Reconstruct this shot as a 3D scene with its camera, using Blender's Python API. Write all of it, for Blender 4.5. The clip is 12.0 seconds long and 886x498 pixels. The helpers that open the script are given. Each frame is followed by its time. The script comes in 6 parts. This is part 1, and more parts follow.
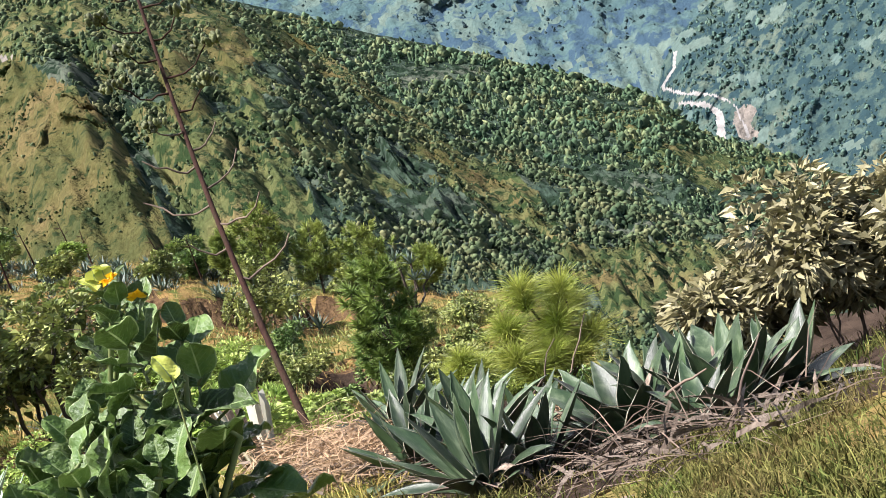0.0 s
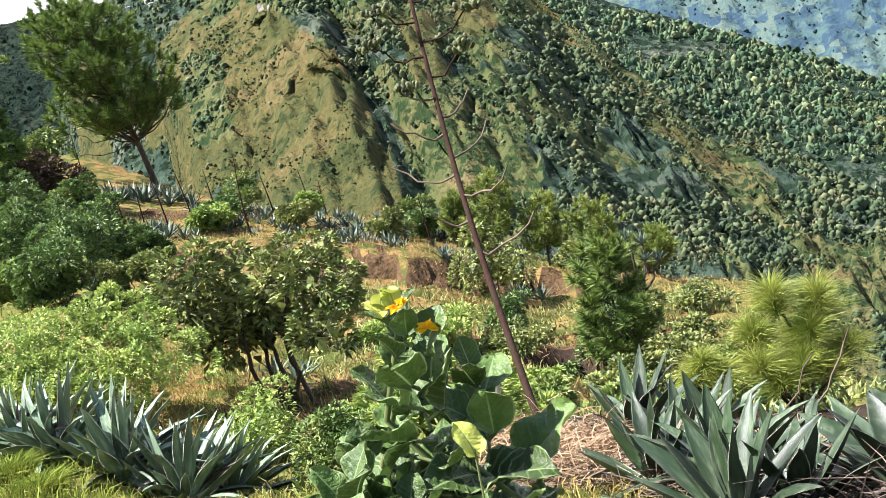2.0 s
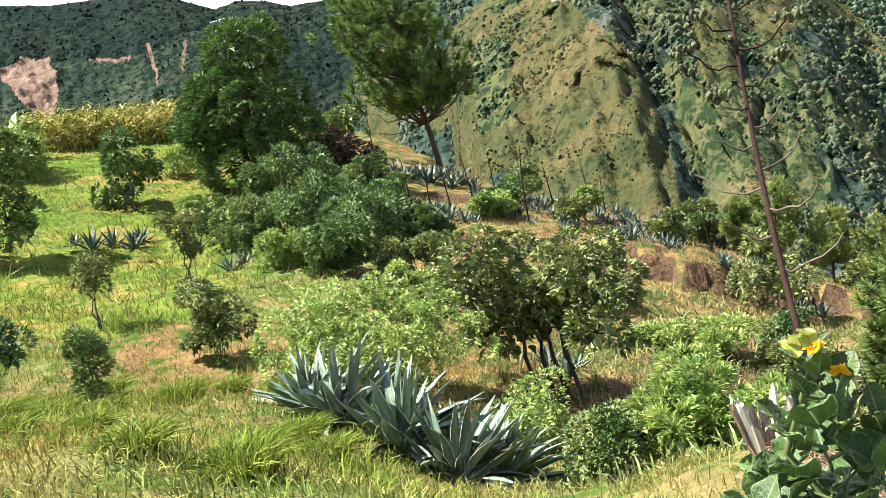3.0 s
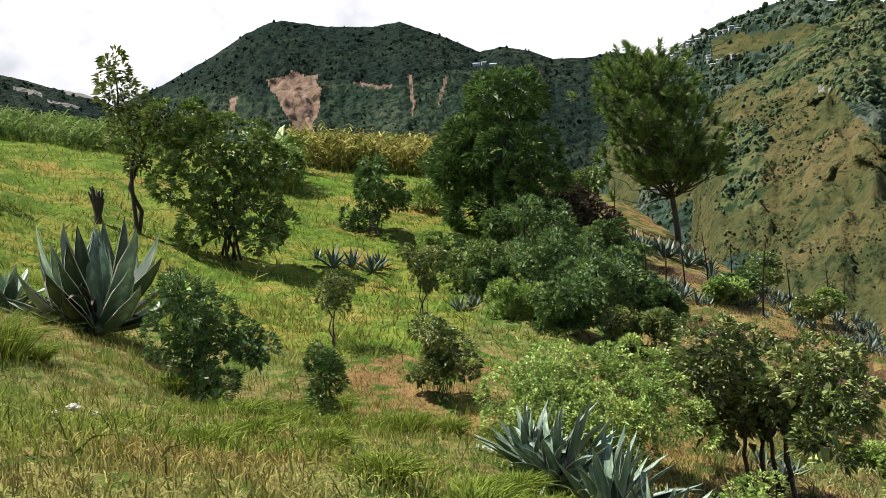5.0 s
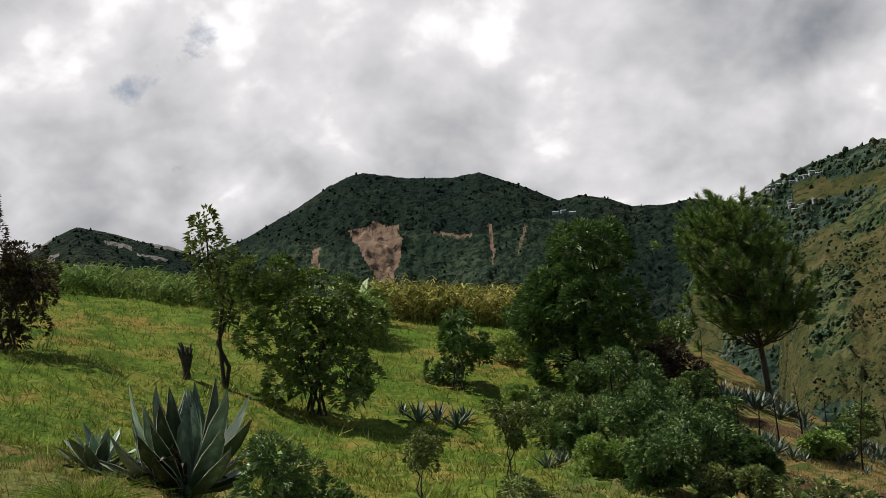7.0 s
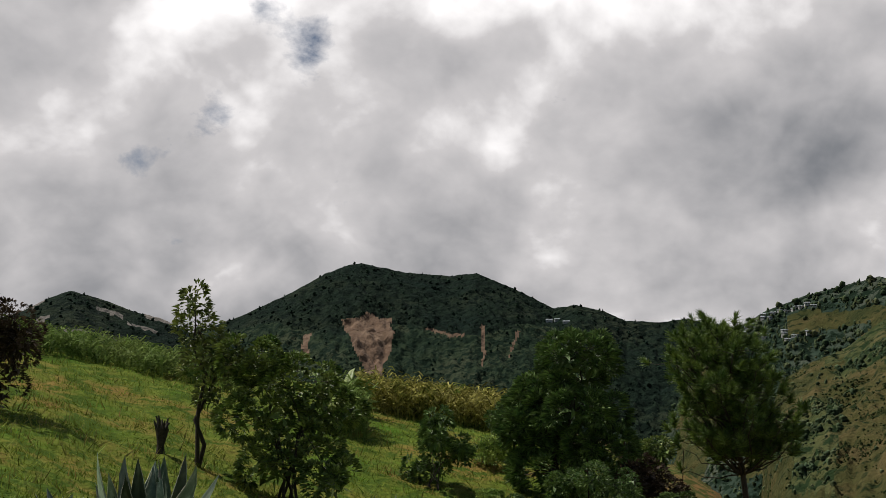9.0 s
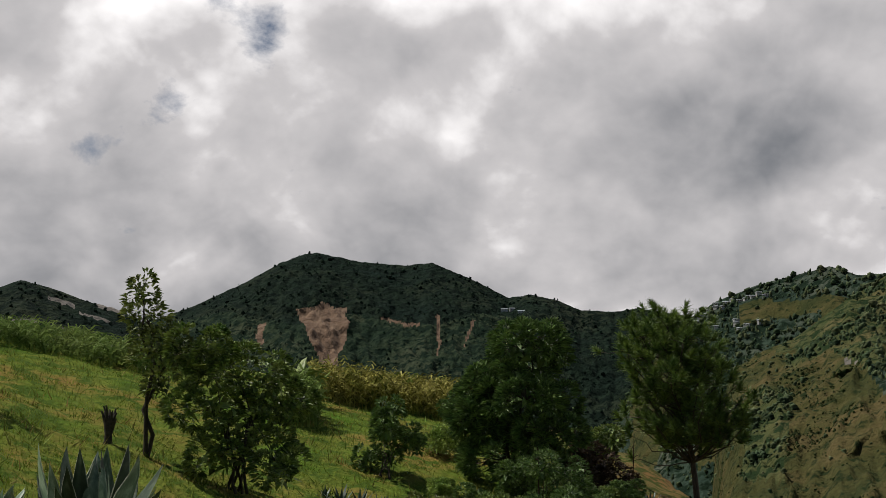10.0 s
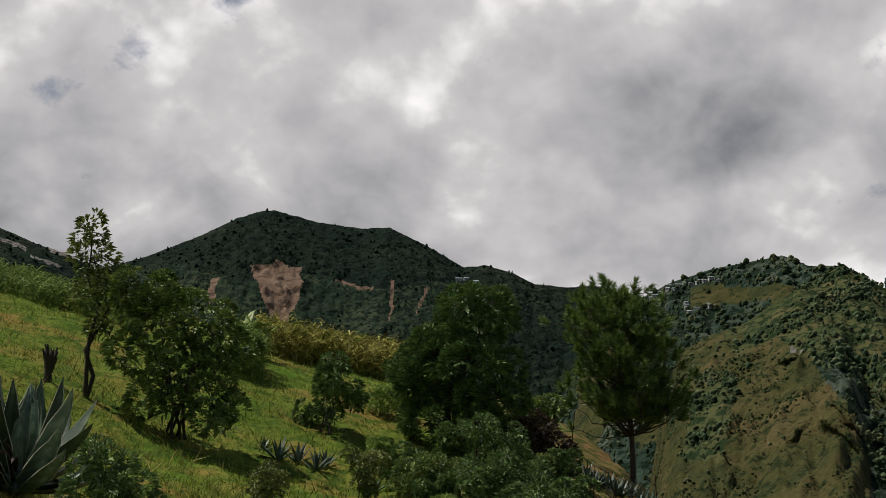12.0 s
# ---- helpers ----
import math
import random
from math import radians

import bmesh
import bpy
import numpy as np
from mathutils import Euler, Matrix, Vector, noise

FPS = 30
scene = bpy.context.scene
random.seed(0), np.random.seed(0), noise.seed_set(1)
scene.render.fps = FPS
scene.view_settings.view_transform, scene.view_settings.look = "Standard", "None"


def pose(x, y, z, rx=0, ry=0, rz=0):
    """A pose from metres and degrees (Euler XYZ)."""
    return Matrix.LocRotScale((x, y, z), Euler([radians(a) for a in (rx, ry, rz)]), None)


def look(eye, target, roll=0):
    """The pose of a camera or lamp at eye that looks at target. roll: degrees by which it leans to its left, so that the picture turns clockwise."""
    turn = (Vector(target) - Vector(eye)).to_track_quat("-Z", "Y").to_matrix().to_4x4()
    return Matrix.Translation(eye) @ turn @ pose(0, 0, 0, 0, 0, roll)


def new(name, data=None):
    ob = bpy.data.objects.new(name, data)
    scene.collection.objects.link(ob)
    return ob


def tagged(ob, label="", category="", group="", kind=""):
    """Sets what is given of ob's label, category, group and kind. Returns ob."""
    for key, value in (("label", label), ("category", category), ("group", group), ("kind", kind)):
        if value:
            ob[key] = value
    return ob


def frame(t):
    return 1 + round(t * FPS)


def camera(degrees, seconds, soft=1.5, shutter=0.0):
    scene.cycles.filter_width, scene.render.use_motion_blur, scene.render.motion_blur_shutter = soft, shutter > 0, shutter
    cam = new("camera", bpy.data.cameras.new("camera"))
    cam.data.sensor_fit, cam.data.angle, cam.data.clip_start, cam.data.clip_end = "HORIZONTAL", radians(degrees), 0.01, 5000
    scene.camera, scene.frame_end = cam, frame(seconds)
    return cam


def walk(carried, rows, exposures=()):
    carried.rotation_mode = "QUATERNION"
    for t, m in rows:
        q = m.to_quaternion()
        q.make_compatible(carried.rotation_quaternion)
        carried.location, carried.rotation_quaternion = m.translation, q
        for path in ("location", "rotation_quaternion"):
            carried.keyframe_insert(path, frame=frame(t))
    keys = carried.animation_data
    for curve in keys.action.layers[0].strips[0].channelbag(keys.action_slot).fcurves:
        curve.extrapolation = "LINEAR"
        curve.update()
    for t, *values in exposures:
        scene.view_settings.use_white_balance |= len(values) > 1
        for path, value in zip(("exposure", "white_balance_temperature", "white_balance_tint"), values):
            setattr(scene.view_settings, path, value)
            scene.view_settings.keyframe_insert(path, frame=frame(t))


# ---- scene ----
# ---- camera ----
cam = camera(40, 12.0, soft=0.6)


def aim(x, y, z, yaw, pitch, roll):
    a, b = radians(yaw), radians(pitch)
    d = Vector((math.sin(a) * math.cos(b), math.cos(a) * math.cos(b), math.sin(b)))
    return look((x, y, z), Vector((x, y, z)) + d * 10, roll)


WAY = [
    (0.0, 0.13, -0.28, 1.22, 33.30, -10.56, -21.02),
    (0.5, 0.26, 0.04, 1.21, 32.25, -10.53, -21.47),
    (1.0, 0.37, 0.04, 1.23, 30.12, -10.04, -20.45),
    (1.5, 0.27, 0.15, 1.32, 26.68, -9.34, -18.31),
    (2.0, 0.23, 0.17, 1.31, 22.77, -8.47, -17.49),
    (2.5, 0.14, 0.17, 1.38, 17.38, -7.14, -16.15),
    (3.0, -0.02, 0.11, 1.45, 10.41, -5.40, -13.74),
    (3.5, -0.17, -0.14, 1.49, 3.66, -3.76, -9.20),
    (3.7, -0.21, -0.24, 1.49, 1.55, -3.21, -7.02),
    (5.3, -0.40, -0.25, 1.72, 0.33, -0.58, -4.09),
    (5.5, -0.43, -0.23, 1.76, 0.00, 0.00, -4.00),
    (6.0, -0.53, -0.24, 1.86, -1.12, 1.84, -3.87),
    (6.5, -0.55, -0.25, 1.87, -2.18, 3.92, -4.04),
    (7.0, -0.51, -0.20, 1.89, -2.79, 5.99, -4.73),
    (7.5, -0.49, -0.16, 1.88, -2.92, 7.62, -5.52),
    (7.7, -0.50, -0.13, 1.88, -2.82, 8.28, -5.56),
    (9.3, -0.37, -0.05, 1.87, -2.38, 10.88, 1.13),
    (9.5, -0.34, -0.03, 1.88, -2.38, 11.03, 1.00),
    (10.0, -0.23, 0.02, 1.86, -0.27, 10.09, 0.23),
    (10.5, -0.14, 0.04, 1.82, 1.21, 9.24, -1.22),
    (11.0, -0.08, 0.03, 1.77, 1.49, 9.52, -0.20),
    (11.5, -0.03, 0.01, 1.72, 1.62, 10.12, 1.54),
    (12.0, 0.00, 0.00, 1.60, 1.81, 8.60, 3.46),
]
walk(cam, [(r[0], aim(*r[1:])) for r in WAY],
     exposures=[(0.0, 1.6, 6300, 20), (2.5, 1.85, 6150, 18), (3.7, 1.65, 6150, 16), (5.3, 0.75, 6350, 12), (6.5, 0.15, 6400, 11), (7.7, -0.2, 6450, 11), (9.3, -0.42, 6500, 12), (12.0, -0.45, 6500, 12)])

# ---- world and sun ----
SUN_AZ, SUN_EL = -74.0, 60.0
world = bpy.data.worlds.new("world")
scene.world = world
world.use_nodes = True
wt = world.node_tree
wt.nodes.clear()


def wn(kind, **values):
    n = wt.nodes.new(kind)
    for k, v in values.items():
        n.inputs[k].default_value = v
    return n


def wmath(op, a, b=None, clamp=False):
    n = wt.nodes.new("ShaderNodeMath")
    n.operation, n.use_clamp = op, clamp
    for i, v in enumerate((a, b)):
        if v is None:
            continue
        if isinstance(v, (int, float)):
            n.inputs[i].default_value = v
        else:
            wt.links.new(v, n.inputs[i])
    return n.outputs[0]


def sky_dir(az, el):
    a, b = radians(az), radians(el)
    return (math.sin(a) * math.cos(b), math.cos(a) * math.cos(b), math.sin(b))


sky = wt.nodes.new("ShaderNodeTexSky")
sky.sky_type, sky.sun_disc = "NISHITA", False
sky.sun_elevation, sky.sun_rotation = radians(SUN_EL), radians(SUN_AZ)
coord = wt.nodes.new("ShaderNodeTexCoord")
vec = coord.outputs["Generated"]
sep = wt.nodes.new("ShaderNodeSeparateXYZ")
wt.links.new(vec, sep.inputs[0])
# the cloud sheet is flat overhead, so it narrows towards the horizon
den = wmath("ADD", wmath("MAXIMUM", sep.outputs[2], 0.0), 0.75)
flat = wt.nodes.new("ShaderNodeCombineXYZ")
wt.links.new(wmath("DIVIDE", sep.outputs[0], den), flat.inputs[0])
wt.links.new(wmath("DIVIDE", sep.outputs[1], den), flat.inputs[1])


def cloud_noise(scale, detail, rough, off, distortion=0.0):
    m = wt.nodes.new("ShaderNodeMapping")
    m.inputs["Location"].default_value = off
    wt.links.new(flat.outputs[0], m.inputs["Vector"])
    n = wn("ShaderNodeTexNoise", Scale=scale, Detail=detail, Roughness=rough, Distortion=distortion)
    wt.links.new(m.outputs[0], n.inputs["Vector"])
    return n.outputs["Fac"]


def blob(az, el, width, amount):
    """A soft thick or thin place in the cloud sheet."""
    d = wt.nodes.new("ShaderNodeVectorMath")
    d.operation = "DISTANCE"
    nrm = wt.nodes.new("ShaderNodeVectorMath")
    nrm.operation = "NORMALIZE"
    wt.links.new(vec, nrm.inputs[0])
    wt.links.new(nrm.outputs[0], d.inputs[0])
    d.inputs[1].default_value = sky_dir(az, el)
    g = wmath("DIVIDE", d.outputs["Value"], width)
    g = wmath("POWER", 2.718, wmath("MULTIPLY", wmath("MULTIPLY", g, g), -1.0))
    return wmath("MULTIPLY", g, amount)


big = cloud_noise(3.1, 4.0, 0.5, (1.7, 0.4, 0.0), 0.1)
fine = cloud_noise(6.5, 8.0, 0.5, (4.1, 2.2, 0.0), 0.15)
# the same billows a little further up: where they thin out upwards the sun catches their tops
above = cloud_noise(6.5, 8.0, 0.5, (4.085, 2.165, 0.0), 0.15)
lit = wmath("MULTIPLY", wmath("SUBTRACT", fine, above), 0.9)
# paler overhead, greyer towards the horizon
rise = wmath("MULTIPLY", wmath("SUBTRACT", sep.outputs[2], 0.23), 1.1)
body = wmath("ADD", wmath("ADD", wmath("MULTIPLY", big, 0.42), wmath("MULTIPLY", fine, 0.42)), wmath("ADD", wmath("ADD", lit, rise), 0.155))
vor = wt.nodes.new("ShaderNodeTexVoronoi")
vor.feature = "SMOOTH_F1"
vor.inputs["Scale"].default_value, vor.inputs["Detail"].default_value, vor.inputs["Roughness"].default_value, vor.inputs["Smoothness"].default_value = 5.5, 4.0, 0.55, 0.35
warp = wt.nodes.new("ShaderNodeVectorMath")
warp.operation = "MULTIPLY_ADD"
wn2 = wn("ShaderNodeTexNoise", Scale=7.0, Detail=3.0)
wt.links.new(flat.outputs[0], wn2.inputs["Vector"])
wt.links.new(wn2.outputs["Color"], warp.inputs[0])
warp.inputs[1].default_value = (0.16, 0.16, 0.0)
wt.links.new(flat.outputs[0], warp.inputs[2])
wt.links.new(warp.outputs[0], vor.inputs["Vector"])
body = wmath("ADD", body, wmath("MULTIPLY", wmath("SUBTRACT", 0.72, vor.outputs["Distance"]), 0.36))
for az, el, width, amount in ((0.1, 15.5, 0.030, 0.14), (-1.5, 17.0, 0.05, 0.05), (12.0, 15.4, 0.065, -0.26), (16.0, 14.4, 0.055, -0.22), (9.0, 14.2, 0.045, -0.14), (20.5, 15.0, 0.06, 0.10), (8.0, 18.0, 0.06, 0.08),
                              (16.0, 10.6, 0.03, 0.16), (19.5, 11.2, 0.03, 0.12), (-15.2, 14.0, 0.045, 0.06), (-17.0, 18.7, 0.06, 0.05), (-17.2, 12.0, 0.025, 0.06), (-21.0, 16.0, 0.05, 0.05),
                              (-20.4, 10.6, 0.05, 0.10), (-12.6, 9.6, 0.06, -0.05), (-4.7, 11.6, 0.05, 0.04), (2.0, 10.5, 0.06, -0.06), (5.5, 12.5, 0.05, -0.05), (14.2, 20.5, 0.06, 0.14), (19.5, 18.3, 0.06, 0.16), (4.4, 19.0, 0.05, 0.05), (-15.0, 20.5, 0.05, -0.10), (12.5, 18.6, 0.05, 0.10), (-13.0, 25.0, 0.10, 0.06), (4.0, 24.0, 0.12, 0.16)):
    body = wmath("ADD", body, blob(az, el, width, amount))
ramp = wt.nodes.new("ShaderNodeValToRGB")
ramp.color_ramp.elements[0].position, ramp.color_ramp.elements[0].color = 0.04, (0.20, 0.21, 0.225, 1)
ramp.color_ramp.elements[1].position, ramp.color_ramp.elements[1].color = 0.78, (1.0, 0.985, 0.97, 1)
e = ramp.color_ramp.elements.new(0.56)
e.color = (0.565, 0.552, 0.55, 1)
wt.links.new(body, ramp.inputs[0])
gap = cloud_noise(14.0, 6.0, 0.6, (7.3, 1.2, 0.0), 0.2)
gap = wmath("ADD", gap, wmath("ADD", wmath("ADD", blob(-8.9, 20.2, 0.022, 0.30), blob(-10.9, 20.7, 0.028, 0.22)), wmath("ADD", blob(-17.1, 14.4, 0.022, 0.26), blob(-13.0, 16.8, 0.03, 0.14))))
gap = wmath("MULTIPLY", wmath("SUBTRACT", gap, 0.66), 5.0, clamp=True)
# the sheet breaks up overhead
gap = wmath("MAXIMUM", gap, wmath("MULTIPLY", wmath("SUBTRACT", sep.outputs[2], 0.40), 4.0, clamp=True))
# and, unseen behind the path, cleared towards the south to cut fill light
gap = wmath("MAXIMUM", gap, wmath("MULTIPLY", wmath("SUBTRACT", -0.05, sep.outputs[1]), 3.0, clamp=True))
skyb = wt.nodes.new("ShaderNodeBackground")
skyb.inputs["Strength"].default_value = 0.06
wt.links.new(sky.outputs[0], skyb.inputs["Color"])
cloudb = wt.nodes.new("ShaderNodeBackground")
cloudb.inputs["Strength"].default_value = 1.42
wt.links.new(ramp.outputs[0], cloudb.inputs["Color"])
mixb = wt.nodes.new("ShaderNodeMixShader")
wt.links.new(gap, mixb.inputs[0])
wt.links.new(cloudb.outputs[0], mixb.inputs[1])
wt.links.new(skyb.outputs[0], mixb.inputs[2])
wout = wt.nodes.new("ShaderNodeOutputWorld")
wt.links.new(mixb.outputs[0], wout.inputs[0])

sun = new("sun", bpy.data.lights.new("sun", "SUN"))
sun.data.energy, sun.data.angle, sun.data.color = 5.0, radians(0.6), (1.0, 0.965, 0.91)
sun.matrix_world = look(Vector(sky_dir(SUN_AZ, SUN_EL)) * 50, (0, 0, 0))

# ---- materials ----


def material(name, colours, scale=3.0, rough=0.8, bump=0.0, bump_scale=20.0, leaf=0.0, island=0.0, piece=0.0, spec=0.3, stretch=None, fine=0.0, detail=6.0, mottle=None):
    """A surface of two or three base colours mixed by noise; leaf: share of light let through; island, piece: how far single leaves or pieces differ; mottle: colour, patches to the metre and share of low growth that dots the surface."""
    m = bpy.data.materials.new(name)
    m.use_nodes = True
    t = m.node_tree
    t.nodes.clear()
    out = t.nodes.new("ShaderNodeOutputMaterial")
    b = t.nodes.new("ShaderNodeBsdfPrincipled")
    b.inputs["Roughness"].default_value = rough
    b.inputs["Specular IOR Level"].default_value = spec
    co = t.nodes.new("ShaderNodeTexCoord").outputs["Object"]
    if stretch:
        mp = t.nodes.new("ShaderNodeMapping")
        mp.inputs["Scale"].default_value = stretch
        t.links.new(co, mp.inputs["Vector"])
        co = mp.outputs[0]
    n = t.nodes.new("ShaderNodeTexNoise")
    n.inputs["Scale"].default_value, n.inputs["Detail"].default_value, n.inputs["Roughness"].default_value = scale, detail, 0.6
    t.links.new(co, n.inputs["Vector"])
    r = t.nodes.new("ShaderNodeValToRGB")
    els = r.color_ramp.elements
    els[0].position, els[0].color = 0.34, (*colours[0], 1)
    els[1].position, els[1].color = 0.66, (*colours[-1], 1)
    if len(colours) == 3:
        els.new(0.5).color = (*colours[1], 1)
    t.links.new(n.outputs["Fac"], r.inputs[0])
    col = r.outputs[0]
    if fine:
        n2 = t.nodes.new("ShaderNodeTexNoise")
        n2.inputs["Scale"].default_value, n2.inputs["Detail"].default_value = scale * 14, 4.0
        t.links.new(co, n2.inputs["Vector"])
        col = tint(t, col, n2.outputs["Fac"], 1 - fine, 1 + fine)
    if mottle:
        nm = t.nodes.new("ShaderNodeTexNoise")
        nm.inputs["Scale"].default_value, nm.inputs["Detail"].default_value, nm.inputs["Roughness"].default_value = mottle[1], 5.0, 0.62
        t.links.new(co, nm.inputs["Vector"])
        edge = t.nodes.new("ShaderNodeMapRange")
        edge.inputs["From Min"].default_value, edge.inputs["From Max"].default_value = 0.62 - mottle[2] * 0.4, 0.70 - mottle[2] * 0.4
        t.links.new(nm.outputs["Fac"], edge.inputs["Value"])
        mm = t.nodes.new("ShaderNodeMix")
        mm.data_type = "RGBA"
        t.links.new(edge.outputs[0], mm.inputs["Factor"])
        t.links.new(col, mm.inputs[6])
        mm.inputs[7].default_value = (*mottle[0], 1)
        col = mm.outputs[2]
    if island:
        col = tint(t, col, t.nodes.new("ShaderNodeNewGeometry").outputs["Random Per Island"], 1 - island, 1 + island)
    if piece:
        col = tint(t, col, t.nodes.new("ShaderNodeObjectInfo").outputs["Random"], 1 - piece, 1 + piece)
    t.links.new(col, b.inputs["Base Color"])
    if bump:
        nb = t.nodes.new("ShaderNodeTexNoise")
        nb.inputs["Scale"].default_value, nb.inputs["Detail"].default_value = bump_scale, 8.0
        t.links.new(co, nb.inputs["Vector"])
        bp = t.nodes.new("ShaderNodeBump")
        bp.inputs["Strength"].default_value, bp.inputs["Distance"].default_value = bump, 1.0 / bump_scale
        t.links.new(nb.outputs["Fac"], bp.inputs["Height"])
        t.links.new(bp.outputs[0], b.inputs["Normal"])
    shader = b.outputs[0]
    if leaf:
        tr = t.nodes.new("ShaderNodeBsdfTranslucent")
        t.links.new(col, tr.inputs["Color"])
        mx = t.nodes.new("ShaderNodeMixShader")
        mx.inputs[0].default_value = leaf
        t.links.new(shader, mx.inputs[1])
        t.links.new(tr.outputs[0], mx.inputs[2])
        shader = mx.outputs[0]
    t.links.new(shader, out.inputs[0])
    return m


def tint(t, col, fac, low, high):
    mr = t.nodes.new("ShaderNodeMapRange")
    mr.inputs["To Min"].default_value, mr.inputs["To Max"].default_value = low, high
    t.links.new(fac, mr.inputs["Value"])
    sc = t.nodes.new("ShaderNodeVectorMath")
    sc.operation = "SCALE"
    t.links.new(col, sc.inputs[0])
    t.links.new(mr.outputs[0], sc.inputs["Scale"])
    return sc.outputs[0]


M = {}
M["meadow"] = material("meadow", [(0.185, 0.11, 0.044), (0.145, 0.135, 0.042), (0.082, 0.135, 0.026)], 0.2, 0.95, 0.7, 5.0, fine=0.5, detail=9.0, mottle=((0.05, 0.085, 0.014), 1.6, 0.3), spec=0.03)
M["dry_meadow"] = material("dry_meadow", [(0.22, 0.121, 0.0468), (0.182, 0.126, 0.0455), (0.088, 0.105, 0.0286)], 0.16, 0.95, 0.7, 5.0, fine=0.5, detail=9.0, mottle=((0.06, 0.075, 0.018), 1.1, 0.35), spec=0.03)
M["green_meadow"] = material("green_meadow", [(0.214, 0.147, 0.0396), (0.133, 0.158, 0.0252), (0.0712, 0.142, 0.0144)], 0.22, 0.95, 0.8, 5.0, fine=0.6, detail=9.0, mottle=((0.06, 0.10, 0.014), 0.9, 0.32), spec=0.03)
# leaf mould, coloured darker for shade under the agaves and in the hollow
M["humus_shade"] = material("humus_shade", [(0.02, 0.014, 0.010), (0.05, 0.036, 0.025)], 6.0, 0.95, 0.9, 30.0, fine=0.4, spec=0.03)
M["soil"] = material("soil", [(0.035, 0.0224, 0.0119), (0.119, 0.076, 0.0382)], 0.8, 0.95, 0.9, 3.0, fine=0.4, spec=0.03)
M["brown_slope"] = material("brown_slope", [(0.0354, 0.0438, 0.0156), (0.0614, 0.0603, 0.0209), (0.1, 0.0788, 0.0327)], 0.025, 0.95, 1.0, 0.45, fine=0.5, detail=13.0, mottle=((0.018, 0.028, 0.010), 0.12, 0.22), spec=0.03)
M["green_slope"] = material("green_slope", [(0.0418, 0.0591, 0.0213), (0.0765, 0.0828, 0.0312), (0.125, 0.101, 0.044)], 0.025, 0.95, 1.0, 0.4, fine=0.5, detail=13.0, mottle=((0.018, 0.033, 0.012), 0.10, 0.38), spec=0.03)
M["wood_slope"] = material("wood_slope", [(0.0216, 0.0389, 0.0276), (0.0378, 0.0571, 0.0389), (0.081, 0.0909, 0.0648)], 0.012, 0.95, 0.8, 0.1, fine=0.4, detail=10.0, mottle=((0.010, 0.020, 0.011), 0.07, 0.4), spec=0.03)
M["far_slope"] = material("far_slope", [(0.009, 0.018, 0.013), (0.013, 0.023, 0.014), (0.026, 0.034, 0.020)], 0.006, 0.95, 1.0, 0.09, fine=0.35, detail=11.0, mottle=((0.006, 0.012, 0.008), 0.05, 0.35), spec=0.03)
# across the valley: haze is mixed into the blue of these base colours
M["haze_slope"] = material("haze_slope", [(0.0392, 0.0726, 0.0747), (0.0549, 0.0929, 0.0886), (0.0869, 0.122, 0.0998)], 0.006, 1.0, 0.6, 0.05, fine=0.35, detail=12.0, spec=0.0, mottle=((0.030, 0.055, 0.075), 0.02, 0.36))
M["haze_field"] = material("haze_field", [(0.058, 0.095, 0.088), (0.085, 0.115, 0.092)], 0.01, 1.0, 0.6, 0.06, fine=0.3, spec=0.0)
M["right_haze_slope"] = material("right_haze_slope", [(0.0315, 0.055, 0.0522), (0.0473, 0.075, 0.063), (0.0788, 0.1, 0.0738)], 0.012, 1.0, 0.6, 0.08, fine=0.3, detail=11.0, spec=0.0, mottle=((0.020, 0.040, 0.044), 0.045, 0.42))
M["right_haze_wood"] = material("right_haze_wood", [(0.0401, 0.0802, 0.0714), (0.0911, 0.142, 0.106)], 0.01, 1.0, island=0.3, spec=0.0)
# lighter sunlit colour below the far crest, whose dark colour holds cloud shadow
M["far_lit_slope"] = material("far_lit_slope", [(0.018, 0.032, 0.018), (0.03, 0.045, 0.024), (0.05, 0.06, 0.034)], 0.01, 0.95, 1.0, 0.09, fine=0.4, detail=11.0, mottle=((0.010, 0.020, 0.012), 0.06, 0.4), spec=0.03)
M["scar"] = material("scar", [(0.0952, 0.0569, 0.0312), (0.14, 0.0871, 0.0509), (0.184, 0.123, 0.0762)], 0.02, 0.95, 1.0, 0.05, stretch=(1, 1, 0.25), fine=0.3)
M["rock"] = material("rock", [(0.084, 0.077, 0.063), (0.182, 0.161, 0.133)], 0.05, 0.95, 1.0, 0.1, fine=0.3)
M["pale_dirt"] = material("pale_dirt", [(0.136, 0.132, 0.12), (0.248, 0.24, 0.22)], 0.05, 0.95, 0.4, 0.1, fine=0.3)
# blue raised a little to put distance haze into the colour
M["far_wood"] = material("far_wood", [(0.028, 0.0495, 0.0277), (0.0652, 0.0913, 0.0443), (0.132, 0.137, 0.0664)], 0.05, 0.9, island=0.4, detail=8.0, spec=0.03)
M["pine_wood"] = material("pine_wood", [(0.0364, 0.0703, 0.0401), (0.0746, 0.116, 0.06), (0.156, 0.177, 0.0833)], 0.04, 0.9, island=0.45, detail=8.0, spec=0.03)
M["far_shrub"] = material("far_shrub", [(0.0229, 0.0408, 0.0153), (0.0536, 0.0688, 0.0242)], 0.03, 0.9, island=0.4, spec=0.03)
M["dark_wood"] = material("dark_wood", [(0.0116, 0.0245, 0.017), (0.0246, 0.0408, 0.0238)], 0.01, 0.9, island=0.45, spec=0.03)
# bluish base colour carries the haze over these woods
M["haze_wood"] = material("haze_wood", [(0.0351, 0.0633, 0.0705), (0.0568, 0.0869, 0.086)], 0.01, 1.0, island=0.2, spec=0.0)
